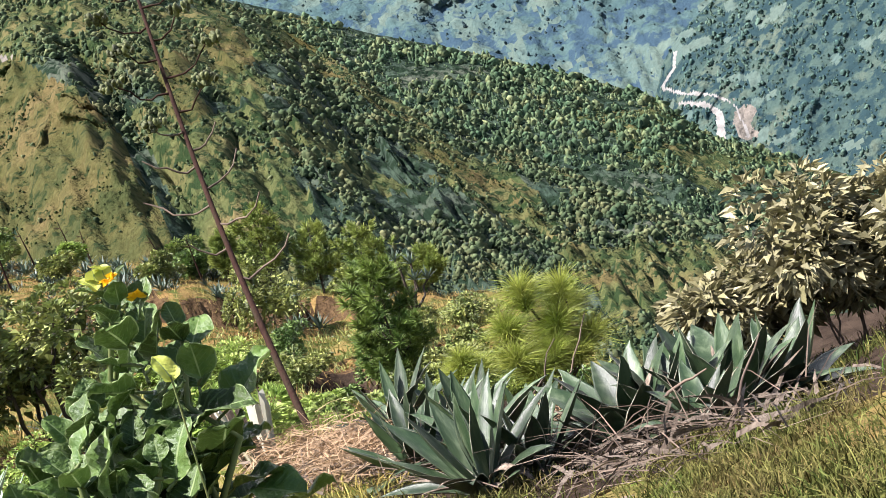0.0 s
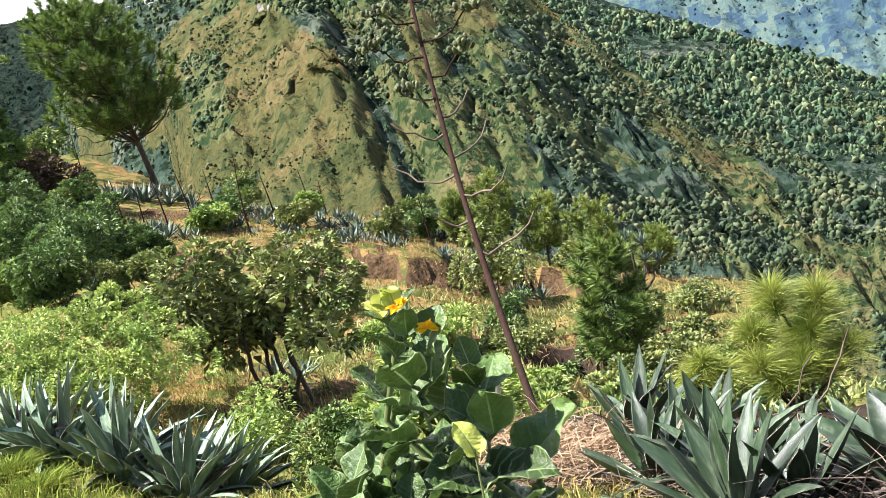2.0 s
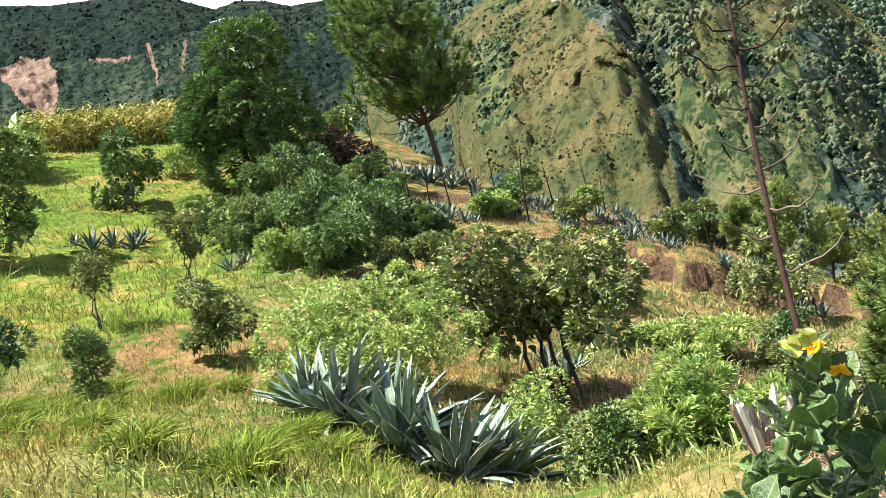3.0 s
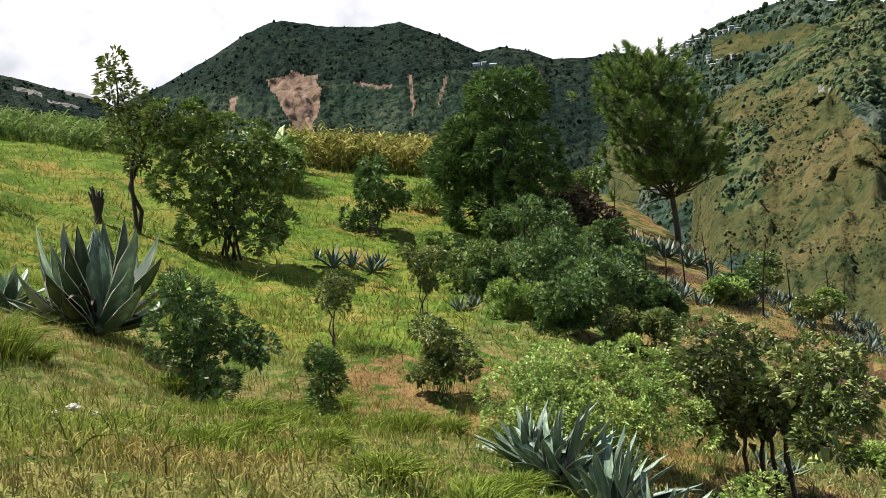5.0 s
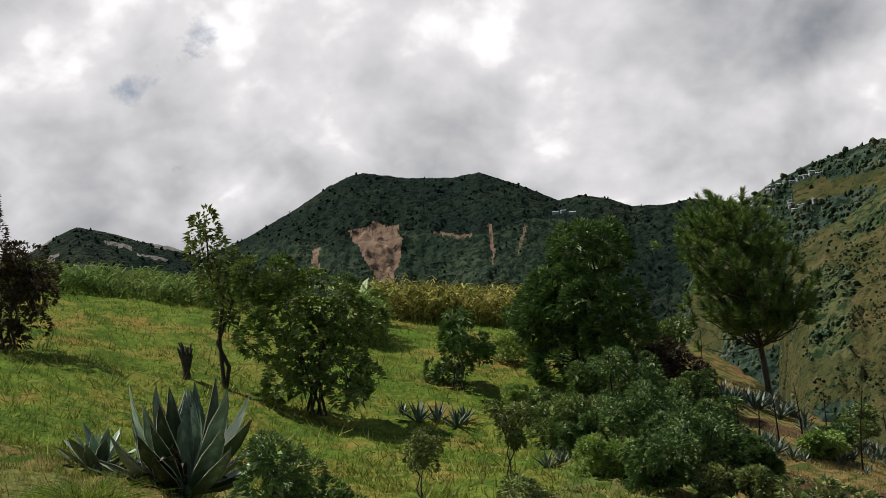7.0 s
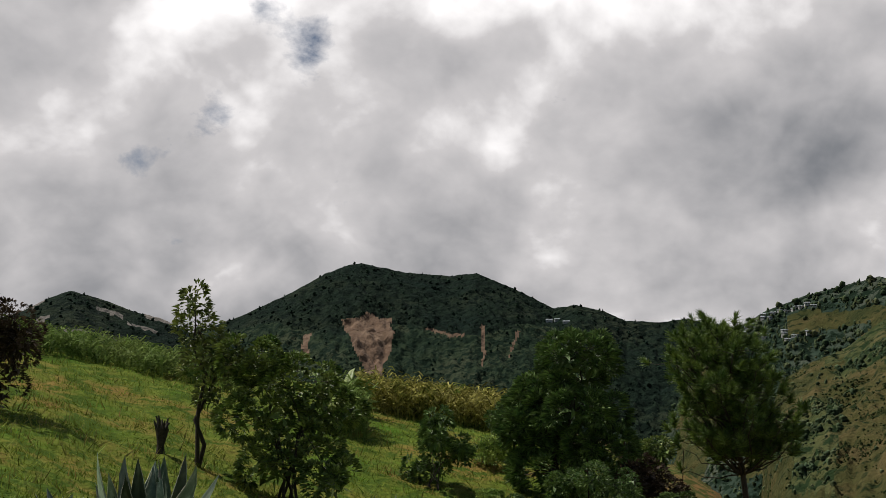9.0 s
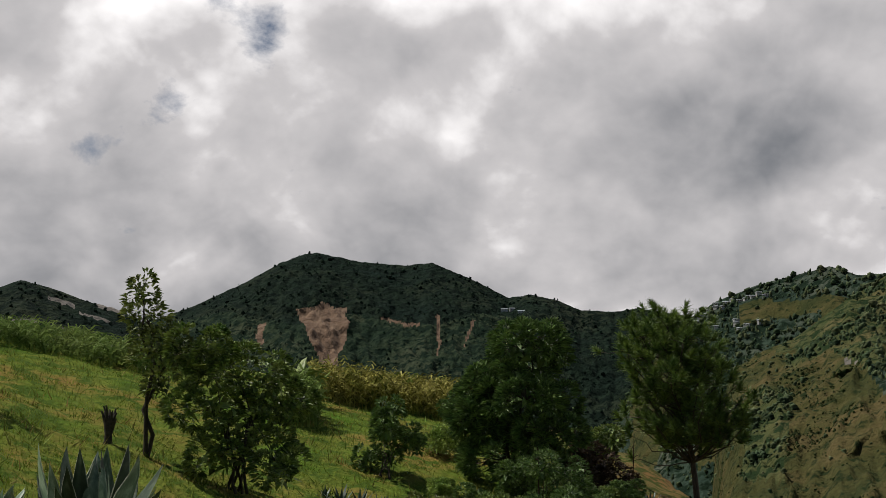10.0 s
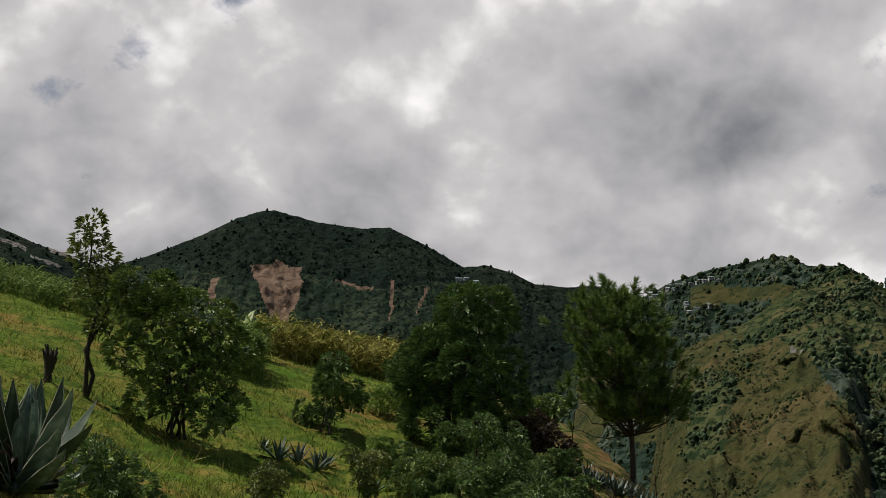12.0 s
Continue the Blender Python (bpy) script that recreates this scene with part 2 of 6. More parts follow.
M["agave"] = material("agave", [(0.0929, 0.148, 0.0897), (0.169, 0.239, 0.149), (0.371, 0.445, 0.314)], 2.5, 0.42, 0.15, 30, piece=0.4, spec=0.45, stretch=(6, 6, 1), fine=0.1)
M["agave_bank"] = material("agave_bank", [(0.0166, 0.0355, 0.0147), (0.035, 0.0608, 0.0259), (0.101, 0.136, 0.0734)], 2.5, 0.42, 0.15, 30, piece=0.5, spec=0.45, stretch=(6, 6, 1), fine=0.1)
M["agave_far"] = material("agave_far", [(0.045, 0.075, 0.050), (0.115, 0.155, 0.115)], 1.5, 0.5, piece=0.5, spec=0.3)
M["agave_edge"] = material("agave_edge", [(0.36, 0.36, 0.27), (0.52, 0.50, 0.38)], 6.0, 0.6)
M["agave_dry"] = material("agave_dry", [(0.063, 0.0457, 0.0313), (0.21, 0.171, 0.129)], 4.0, 0.85, 0.4, 30, piece=0.4, stretch=(5, 5, 1), fine=0.2)
M["stalk"] = material("stalk", [(0.016, 0.008, 0.006), (0.034, 0.017, 0.012), (0.03, 0.022, 0.013)], 5.0, 0.9, 0.5, 40, stretch=(1, 1, 0.3), fine=0.25, spec=0.1)
M["pod"] = material("pod", [(0.0288, 0.0396, 0.014), (0.12, 0.132, 0.044)], 8.0, 0.6, 0.4, 50, piece=0.5)
M["bark"] = material("bark", [(0.035, 0.027, 0.020), (0.085, 0.066, 0.048)], 8.0, 0.9, 0.9, 25, stretch=(1, 1, 0.25), fine=0.3)
M["leaf_dark"] = material("leaf_dark", [(0.0562, 0.113, 0.0304), (0.185, 0.264, 0.0722)], 1.6, 0.5, leaf=0.08, island=0.6, spec=0.3)
M["leaf_mid"] = material("leaf_mid", [(0.0758, 0.14, 0.0311), (0.256, 0.302, 0.0794)], 1.4, 0.5, leaf=0.08, island=0.6, spec=0.3)
M["leaf_olive"] = material("leaf_olive", [(0.0916, 0.141, 0.0361), (0.291, 0.305, 0.0948)], 1.6, 0.5, leaf=0.08, island=0.65, spec=0.3)
M["leaf_lime"] = material("leaf_lime", [(0.145, 0.243, 0.0438), (0.388, 0.458, 0.122)], 1.2, 0.55, leaf=0.2, island=0.5, spec=0.3)
M["leaf_rust"] = material("leaf_rust", [(0.040, 0.028, 0.018), (0.10, 0.066, 0.035)], 1.5, 0.7, leaf=0.15, island=0.5)
M["leaf_tan"] = material("leaf_tan", [(0.088, 0.0862, 0.0361), (0.176, 0.162, 0.076), (0.334, 0.314, 0.18)], 3.0, 0.6, 0.2, 30, leaf=0.10, island=0.5)
M["needle"] = material("needle", [(0.0584, 0.115, 0.024), (0.201, 0.273, 0.056)], 0.8, 0.5, leaf=0.16, island=0.5, spec=0.3)
M["needle_light"] = material("needle_light", [(0.12, 0.175, 0.036), (0.27, 0.31, 0.07)], 0.8, 0.5, leaf=0.25, island=0.5, spec=0.25)
M["needle_young"] = material("needle_young", [(0.19, 0.26, 0.036), (0.33, 0.34, 0.07)], 1.5, 0.5, leaf=0.35, island=0.4, spec=0.4)
M["broad_leaf"] = material("broad_leaf", [(0.036, 0.078, 0.016), (0.085, 0.14, 0.032)], 12.0, 0.45, 0.4, 45, leaf=0.16, piece=0.45, spec=0.35, fine=0.15)
# pale midrib colour, also painted on leaf margins as a backlit rim
M["vein_rimlight"] = material("vein_rimlight", [(0.15, 0.22, 0.08), (0.21, 0.27, 0.12)], 20.0, 0.5, leaf=0.2)
M["yellow_leaf"] = material("yellow_leaf", [(0.38, 0.46, 0.07), (0.62, 0.62, 0.14)], 14.0, 0.5, 0.3, 45, leaf=0.3)
M["petal"] = material("petal", [(0.85, 0.50, 0.01), (0.90, 0.62, 0.02)], 30.0, 0.5, leaf=0.35)
M["green_stem"] = material("green_stem", [(0.09, 0.13, 0.04), (0.15, 0.17, 0.06)], 20.0, 0.6)
M["grass"] = material("grass", [(0.31, 0.202, 0.0683), (0.247, 0.246, 0.0651), (0.132, 0.224, 0.0378)], 0.25, 0.6, leaf=0.2, island=0.6, detail=9.0, spec=0.03)
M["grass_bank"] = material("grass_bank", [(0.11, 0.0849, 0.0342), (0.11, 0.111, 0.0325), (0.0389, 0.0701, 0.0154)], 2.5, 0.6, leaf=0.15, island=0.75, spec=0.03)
M["grass_green"] = material("grass_green", [(0.108, 0.165, 0.0196), (0.228, 0.259, 0.0426)], 0.5, 0.6, leaf=0.22, island=0.6, spec=0.03)
M["grass_dry"] = material("grass_dry", [(0.347, 0.21, 0.0845), (0.263, 0.21, 0.0715), (0.105, 0.142, 0.0364)], 0.16, 0.6, leaf=0.2, island=0.6, detail=9.0, spec=0.03)
M["straw"] = material("straw", [(0.26, 0.168, 0.088), (0.372, 0.267, 0.16)], 3.0, 0.8, leaf=0.1, island=0.45)
M["twig"] = material("twig", [(0.042, 0.0294, 0.021), (0.168, 0.126, 0.091)], 3.0, 0.85, island=0.6)
M["corn"] = material("corn", [(0.0831, 0.125, 0.0206), (0.235, 0.217, 0.0467), (0.391, 0.353, 0.112)], 0.5, 0.7, leaf=0.15, island=0.6, spec=0.03)
M["corn_green"] = material("corn_green", [(0.0975, 0.168, 0.0336), (0.195, 0.245, 0.07)], 0.3, 0.6, leaf=0.25, island=0.4, spec=0.03)
M["tin"] = material("tin", [(0.325, 0.338, 0.351), (0.442, 0.455, 0.468)], 0.3, 0.35, spec=0.5, piece=0.2)
M["plaster"] = material("plaster", [(0.372, 0.36, 0.336), (0.45, 0.438, 0.42)], 0.3, 0.9, piece=0.2)
M["char"] = material("char", [(0.03, 0.025, 0.02), (0.075, 0.06, 0.045)], 8.0, 0.9, 0.9, 30)
M["stone"] = material("stone", [(0.42, 0.38, 0.32), (0.6, 0.56, 0.5)], 6.0, 0.9, 0.6, 20)


def add_side_veins(m, colour, gap, slope):
    """Paler side veins that leave the midrib aslant; the leaf lies along x."""
    t = m.node_tree
    b = [n for n in t.nodes if n.type == "BSDF_PRINCIPLED"][0]
    old = b.inputs["Base Color"].links[0].from_socket
    sp = t.nodes.new("ShaderNodeSeparateXYZ")
    t.links.new(t.nodes.new("ShaderNodeTexCoord").outputs["Object"], sp.inputs[0])

    def mt(op, a, c):
        n = t.nodes.new("ShaderNodeMath")
        n.operation = op
        for i, v in enumerate((a, c)):
            if isinstance(v, (int, float)):
                n.inputs[i].default_value = v
            else:
                t.links.new(v, n.inputs[i])
        return n.outputs[0]

    u = mt("DIVIDE", mt("SUBTRACT", sp.outputs[0], mt("MULTIPLY", mt("ABSOLUTE", sp.outputs[1], 0.0), slope)), gap)
    line = mt("GREATER_THAN", mt("ABSOLUTE", mt("SUBTRACT", mt("FRACT", u, 0.0), 0.5), 0.0), 0.43)
    mx = t.nodes.new("ShaderNodeMix")
    mx.data_type = "RGBA"
    t.links.new(mt("MULTIPLY", line, 0.7), mx.inputs["Factor"])
    t.links.new(old, mx.inputs[6])
    mx.inputs[7].default_value = (*colour, 1)
    t.links.new(mx.outputs[2], b.inputs["Base Color"])


add_side_veins(M["broad_leaf"], (0.11, 0.18, 0.06), 0.019, 0.6)

# ---- mesh helpers ----


def polar(az, d):
    return d * math.sin(radians(az)), d * math.cos(radians(az))


def mesh_from(name, verts, faces, mat, smooth=False):
    me = bpy.data.meshes.new(name)
    me.from_pydata([tuple(v) for v in verts], [], [tuple(f) for f in faces])
    for m in (mat if isinstance(mat, (list, tuple)) else [mat]):
        me.materials.append(m)
    if smooth:
        me.polygons.foreach_set("use_smooth", [True] * len(me.polygons))
    me.update()
    return me


def quick_mesh(name, verts, faces, mat, smooth=False):
    """A mesh from arrays of vertices and of triangles or quads."""
    v, f = np.asarray(verts, np.float32), np.asarray(faces, np.int32)
    me = bpy.data.meshes.new(name)
    me.vertices.add(len(v))
    me.vertices.foreach_set("co", v.ravel())
    me.loops.add(f.size)
    me.loops.foreach_set("vertex_index", f.ravel())
    me.polygons.add(len(f))
    me.polygons.foreach_set("loop_start", np.arange(0, f.size, f.shape[1], dtype=np.int32))
    me.polygons.foreach_set("use_smooth", np.full(len(f), smooth))
    for m in (mat if isinstance(mat, (list, tuple)) else [mat]):
        me.materials.append(m)
    me.update(calc_edges=True)
    return me


def thing(name, place, label, category, group="", turn=0.0, scale=1.0):
    ob = new(name)
    ob.empty_display_size = 0.2
    ob.matrix_world = pose(*place, 0, 0, turn) @ Matrix.Diagonal((scale, scale, scale, 1))
    return tagged(ob, label, category, group)


def part(name, me, parent, label=""):
    ob = new(name, me)
    ob.parent = parent
    return tagged(ob, label) if label else ob


# ---- lie of the land: spot heights (bearing, distance, height) ----
HILLSIDE = [(0, 0, 0), (-90, 12, 0.8), (180, 12, 0.6), (100, 12, -1.2), (-45, 25, 2.2), (-45, 70, 9.5),
            (-20, 9, 0.25), (-20, 22, 0.2), (-20, 45, 2.8), (-20, 75, 8.6), (-12, 10, -0.25), (-12, 19, -1.0), (-12, 42, 0.3), (-12, 82, 7.9),
            (-4, 9, -0.2), (-4, 16, -1.2), (-4, 23, -2.0), (-4, 48, -0.5), (-4, 80, 5.5), (-3, 98, 7.2),
            (4, 9, -1.0), (4, 15, -1.9), (4, 24, -2.2), (4, 38, -1.7), (4, 62, 0.6), (4, 82, 4.3)]
TERRACE = [(10, 9, -1.75), (10, 14.5, -2.95), (10, 20, -3.0), (10, 47, -2.0), (11, 76, -0.7), (14, 23, -3.9), (20, 9, -1.45), (20, 25, -5.0),
           (20, 44, -4.5), (20, 56, -4.9), (18, 3, -0.3), (28, 6, -1.1), (27, 9.5, -1.55), (28, 25, -6.2), (28, 50, -8.3), (34, 8.6, -2.0), (36, 13, -3.4),
           (36, 45, -9.8), (46, 4, -0.7), (44, 7.7, -1.95), (50, 8.6, -2.25), (56, 4, -0.5), (58, 9, -1.9)]
SPOT = np.array([(*polar(a, d), z) for a, d, z in HILLSIDE + TERRACE])
EDGE = [(-180, 70), (-60, 85), (-40, 95), (-25, 88), (-16, 92), (-8, 104), (2, 104), (7, 92), (11, 80), (16, 64), (22, 56), (28, 53), (34, 49), (37, 44),
        (40, 22), (44, 12.5), (60, 11.5), (90, 13), (130, 40), (180, 70)]


def spline_fit(p):
    """A thin plate through the spot heights."""
    n = len(p)
    r2 = ((p[:, None, :2] - p[None, :, :2]) ** 2).sum(-1)
    k = 0.5 * r2 * np.log(r2 + 1e-9) + np.eye(n) * 0.4
    q = np.c_[np.ones(n), p[:, :2]]
    a = np.block([[k, q], [q.T, np.zeros((3, 3))]])
    return np.linalg.solve(a, np.r_[p[:, 2], 0, 0, 0])


PLATE = spline_fit(SPOT)


def plate(x, y):
    r2 = (np.asarray(x)[..., None] - SPOT[:, 0]) ** 2 + (np.asarray(y)[..., None] - SPOT[:, 1]) ** 2
    return (0.5 * r2 * np.log(r2 + 1e-9)) @ PLATE[:-3] + PLATE[-3] + PLATE[-2] * x + PLATE[-1] * y


def waves(x, y):
    return (np.sin(x * 0.9 + 1.3 * np.sin(y * 0.45)) * np.sin(y * 0.8 + 1.1 * np.sin(x * 0.5 + 2.0)) * 0.5
            + np.sin(x * 2.3 + 0.7 * y + 1.0) * np.sin(y * 1.9 - 0.6 * x) * 0.3 + np.sin(x * 5.1 - 1.2 * y) * np.sin(y * 4.7 + x) * 0.2)


def ground_z(x, y):
    """Height of the hillside; past its brow it falls away to the valley."""
    x, y = np.asarray(x, float), np.asarray(y, float)
    d, a = np.hypot(x, y), np.degrees(np.arctan2(x, y))
    brow = np.interp(a, [e[0] for e in EDGE], [e[1] for e in EDGE])
    s = np.minimum(1.0, brow / np.maximum(d, 1e-6))
    z = plate(x * s, y * s)
    z = z + waves(x, y) * np.clip(d / 60.0, 0.02, 0.35) * np.clip(1.4 - d / 110, 0, 1)
    # the eroded step at the terrace edge
    lip = 42.6 + 0.9 * np.sin(a * 1.7) + 0.5 * np.sin(a * 4.1)
    z = z - 0.85 * np.clip((lip - d) / 0.5, 0, 1) * np.clip((d - 27) / 13, 0, 1) * np.clip((a - 14.5) / 2, 0, 1) * np.clip((30 - a) / 3, 0, 1)
    # the dug hollow beside the drooping pine
    z = z - 1.9 * np.exp(-((((a - 27.0) / 1.6) ** 2 + ((d - 29.0) / 1.8) ** 2) ** 2))
    over = np.maximum(d - brow, 0)
    return z - np.minimum(over * 0.55 + 0.012 * np.minimum(over, 30) ** 2, 650.0)


def build_ground():
    az = np.r_[np.arange(-180, -30, 3.0), np.arange(-30, 62, 0.4), np.arange(62, 180, 3.0)]
    d = np.r_[0.0, np.geomspace(0.6, 130, 250), np.geomspace(140, 4800, 40)]
    a2, d2 = np.meshgrid(np.radians(az), d[1:], indexing="ij")
    x, y = d2 * np.sin(a2), d2 * np.cos(a2)
    z = ground_z(x, y)
    n, k = len(az), len(d) - 1
    verts = np.r_[np.stack([x, y, z], -1).reshape(-1, 3), [[0, 0, float(ground_z(0.0, 0.01))]]]
    i, j = np.meshgrid(np.arange(n), np.arange(k - 1), indexing="ij")
    i1 = (i + 1) % n
    faces = np.stack([i * k + j, i * k + j + 1, i1 * k + j + 1, i1 * k + j], -1).reshape(-1, 4)
    cap = [(len(verts) - 1, a * k, ((a + 1) % n) * k) for a in range(n)]
    me = mesh_from("ground", verts, [tuple(f) for f in faces] + cap, [M["meadow"], M["soil"], M["humus_shade"], M["dry_meadow"], M["green_meadow"]], True)
    mids = np.array([p.center for p in me.polygons])
    dd, aa = np.hypot(mids[:, 0], mids[:, 1]), np.degrees(np.arctan2(mids[:, 0], mids[:, 1]))
    cut = (np.abs(dd - 42.3 - 0.9 * np.sin(aa * 1.7) - 0.5 * np.sin(aa * 4.1)) < 0.75) & (aa > 15) & (aa < 29)
    bare = np.array([noise.noise(Vector((p[0] * 0.11, p[1] * 0.11, 3.0))) for p in mids])
    cut |= (bare > 0.36) & (aa > 8) & (aa < 34) & (dd > 20) & (dd < 75)
    # hollow and agave bank get the dark floor colour that carries their shade
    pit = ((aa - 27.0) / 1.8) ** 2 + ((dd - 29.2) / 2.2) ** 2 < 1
    rot_shade = pit | (aa > 26 + bare * 5) & (aa < 60) & (dd > 4.0 + bare * 1.2) & (dd < 12)
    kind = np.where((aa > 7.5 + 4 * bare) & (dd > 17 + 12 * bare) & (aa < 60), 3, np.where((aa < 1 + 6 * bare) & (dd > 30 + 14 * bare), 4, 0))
    kind = np.where(rot_shade, 2, np.where(cut, 1, kind))
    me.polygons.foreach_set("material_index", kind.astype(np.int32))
    return tagged(new("ground", me), "steep grassy hillside with dry brown and green patches", "ground", kind="structure")


build_ground()


def mountain(name, label, crest, foot, mats, chooser=None, step=0.2, rows=90, rough=0.05, grain=0.012, power=1.0, seed=0.0, tilt=0.4, gullies=()):
    """A mountain face. crest: bearing, elevation in degrees and distance of the skyline; foot: distance and elevation where it starts."""
    c = np.array(crest)
    az = np.arange(c[0, 0], c[-1, 0] + step / 2, step)
    ce, cd = np.interp(az, c[:, 0], c[:, 1]), np.interp(az, c[:, 0], c[:, 2])
    s = np.r_[np.linspace(0, 1, rows), 1.04, 1.12, 1.3]
    f0, fe = foot
    verts = []
    for i in range(len(az)):
        za, zf = cd[i] * math.tan(radians(ce[i])) + 1.6, f0 * math.tan(radians(fe)) + 1.6
        for q in s:
            d = f0 + (cd[i] - f0) * q
            z = zf + (za - zf) * min(q, 1) ** power
            if q > 1:
                z -= (q - 1) * cd[i] * 0.7
            u = az[i] * 0.0175 * cd[i] / (cd[i] - f0)
            # ribs and gullies running down the face
            w = Vector((u * 5.5 + tilt * q, q * 2.4, seed))
            rib = noise.noise(w) * 0.6 + (0.4 - abs(noise.noise(w * 2.3))) * 0.85 + (0.3 - abs(noise.noise(w * 5.1))) * 0.45
            env = math.sin(math.pi * min(q, 1)) ** 0.6 if q <= 1 else 0.0
            d += (cd[i] - f0) * rough * rib * env * 1.6
            z += (cd[i] - f0) * rough * rib * env * 0.35
            for top, bottom, wide, deep in gullies:
                d += deep * math.exp(-(((az[i] - bottom - (top - bottom) * q - 0.9 * noise.noise(Vector((q * 4, bottom, seed)))) / wide) ** 2)) * env
            g = noise.noise(Vector((u * 60, q * 30, seed))) + 0.6 * noise.noise(Vector((u * 150, q * 70, seed)))
            z += (cd[i] - f0) * grain * g * (0.3 + env) * 0.5
            verts.append((d * math.sin(radians(az[i])), d * math.cos(radians(az[i])), z))
    k = len(s)
    i, j = np.meshgrid(np.arange(len(az) - 1), np.arange(k - 1), indexing="ij")
    faces = np.stack([i * k + j, i * k + j + 1, (i + 1) * k + j + 1, (i + 1) * k + j], -1).reshape(-1, 4)[:, ::-1]
    me = quick_mesh(name, verts, faces, mats, True)
    if chooser:
        ids = []
        for p in me.polygons:
            v = p.center
            ids.append(chooser(math.degrees(math.atan2(v.x, v.y)), math.degrees(math.atan2(v.z - 1.6, math.hypot(v.x, v.y))), v))
        me.polygons.foreach_set("material_index", np.array(ids, np.int32))
    return tagged(new(name, me), label, "mountain", kind="structure"), np.array(verts).reshape(len(az), k, 3)


def rag(v, scale, seed=0.0):
    return noise.noise(Vector((v.x * scale, v.y * scale, v.z * scale + seed)))


def inside(a, e, poly):
    hit = False
    for (x0, y0), (x1, y1) in zip(poly, poly[1:] + poly[:1]):
        if (y0 > e) != (y1 > e) and a < (x1 - x0) * (e - y0) / (y1 - y0) + x0:
            hit = not hit
    return hit


SCAR = [(-7.15, 7.15), (-6.4, 7.2), (-5.9, 7.5), (-5.4, 7.25), (-4.9, 7.3), (-4.75, 6.6), (-4.85, 5.8), (-5.2, 4.9), (-5.55, 3.9), (-5.9, 4.2), (-6.1, 5.0), (-6.6, 6.0)]


def far_face(a, e, v):
    a2, e2 = a + 0.16 * rag(v, 0.02), e + 0.16 * rag(v, 0.02, 9.0)
    if inside(a2, e2, SCAR) or inside(a2, e2, [(-9.0, 6.4), (-8.6, 6.6), (-8.7, 5.6), (-9.0, 5.2)]):
        return 1
    if inside(a2, e2, [(-0.62, 6.9), (-0.42, 7.0), (-0.40, 5.6), (-0.5, 5.0)]) or inside(a2, e2, [(1.0, 6.7), (1.25, 6.9), (0.95, 5.9), (0.75, 5.5)]):
        return 1
    line = 6.75 + 0.25 * math.sin(a * 1.1)
    if -4.3 < a < 3.0 and abs(e2 - line) < 0.06 and rag(v, 0.012, 4.0) > 0.16:
        return 1
    # sunlit colour below the line, cloud-shadowed colour above it
    return 2 if e2 < line + 0.25 * rag(v, 0.008, 1.0) and a < 4 else 0


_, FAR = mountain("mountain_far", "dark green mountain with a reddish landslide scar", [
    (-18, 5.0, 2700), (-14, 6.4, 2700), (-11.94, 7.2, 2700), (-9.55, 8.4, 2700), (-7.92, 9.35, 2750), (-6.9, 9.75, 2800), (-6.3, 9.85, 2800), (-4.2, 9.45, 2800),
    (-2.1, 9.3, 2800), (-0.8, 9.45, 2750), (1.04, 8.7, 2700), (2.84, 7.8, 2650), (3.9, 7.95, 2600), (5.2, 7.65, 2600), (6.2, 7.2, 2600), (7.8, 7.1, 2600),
    (8.9, 7.25, 2600), (11.4, 6.8, 2600), (13.5, 6.4, 2600), (16, 6.0, 2600)], (1500, -9.0), [M["far_slope"], M["scar"], M["far_lit_slope"]], far_face, 0.08, 150, 0.045, 0.012, 0.8, 5.0)
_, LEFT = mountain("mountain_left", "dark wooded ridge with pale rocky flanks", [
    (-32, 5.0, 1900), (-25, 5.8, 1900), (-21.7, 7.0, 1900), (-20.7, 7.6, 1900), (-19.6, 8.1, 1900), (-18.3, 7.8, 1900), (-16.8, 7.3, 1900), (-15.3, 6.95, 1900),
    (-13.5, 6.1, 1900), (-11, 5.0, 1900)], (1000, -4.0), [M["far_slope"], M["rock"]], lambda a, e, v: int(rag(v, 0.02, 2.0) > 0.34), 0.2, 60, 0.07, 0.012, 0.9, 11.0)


BACK_CREST = ([9.0, 10.3, 11.4, 12.6, 14.4, 15.9, 17.6, 18.8], [4.4, 6.0, 6.85, 7.55, 8.2, 8.55, 8.92, 8.45])


def back_face(a, e, v):
    """0 woods, 1 field; a wooded strip lies along the crest above the village."""
    below = float(np.interp(a, *BACK_CREST)) - e
    if below < 0.25 + 0.13 * max(0, a - 12.5) + 0.2 * rag(v, 0.02):
        return 0
    if a > 13.5 and abs(below - 1.15 - 0.12 * (a - 14)) < 0.4 + 0.4 * rag(v, 0.015, 2.0):
        return 1
    return 1 if rag(v, 0.009, 6.0) > 0.10 else 0


_, BACK = mountain("mountain_back", "green mountain shoulder with terraced fields and a village", [
    (7.5, 1.5, 1700), (9.0, 4.4, 1600), (10.3, 6.0, 1550), (11.4, 6.85, 1500), (12.6, 7.55, 1500), (14.4, 8.2, 1500), (15.9, 8.55, 1500), (17.6, 8.92, 1450), (18.8, 8.45, 1400), (20.2, 8.5, 1400),
    (22, 7.5, 1400), (25, 5.5, 1400)], (900, -7.0), [M["wood_slope"], M["brown_slope"]], back_face, 0.15, 60, 0.06, 0.012, 1.0, 21.0)

GULLY = ([-3.0, -0.4, 2.3, 4.6, 5.6], [21.8, 21.4, 20.45, 18.5, 16.8])


RIB = ([-14.4, -9.0, -6.2, -3.9, -0.3, 1.5], [41.0, 37.4, 35.6, 34.6, 32.1, 30.8])


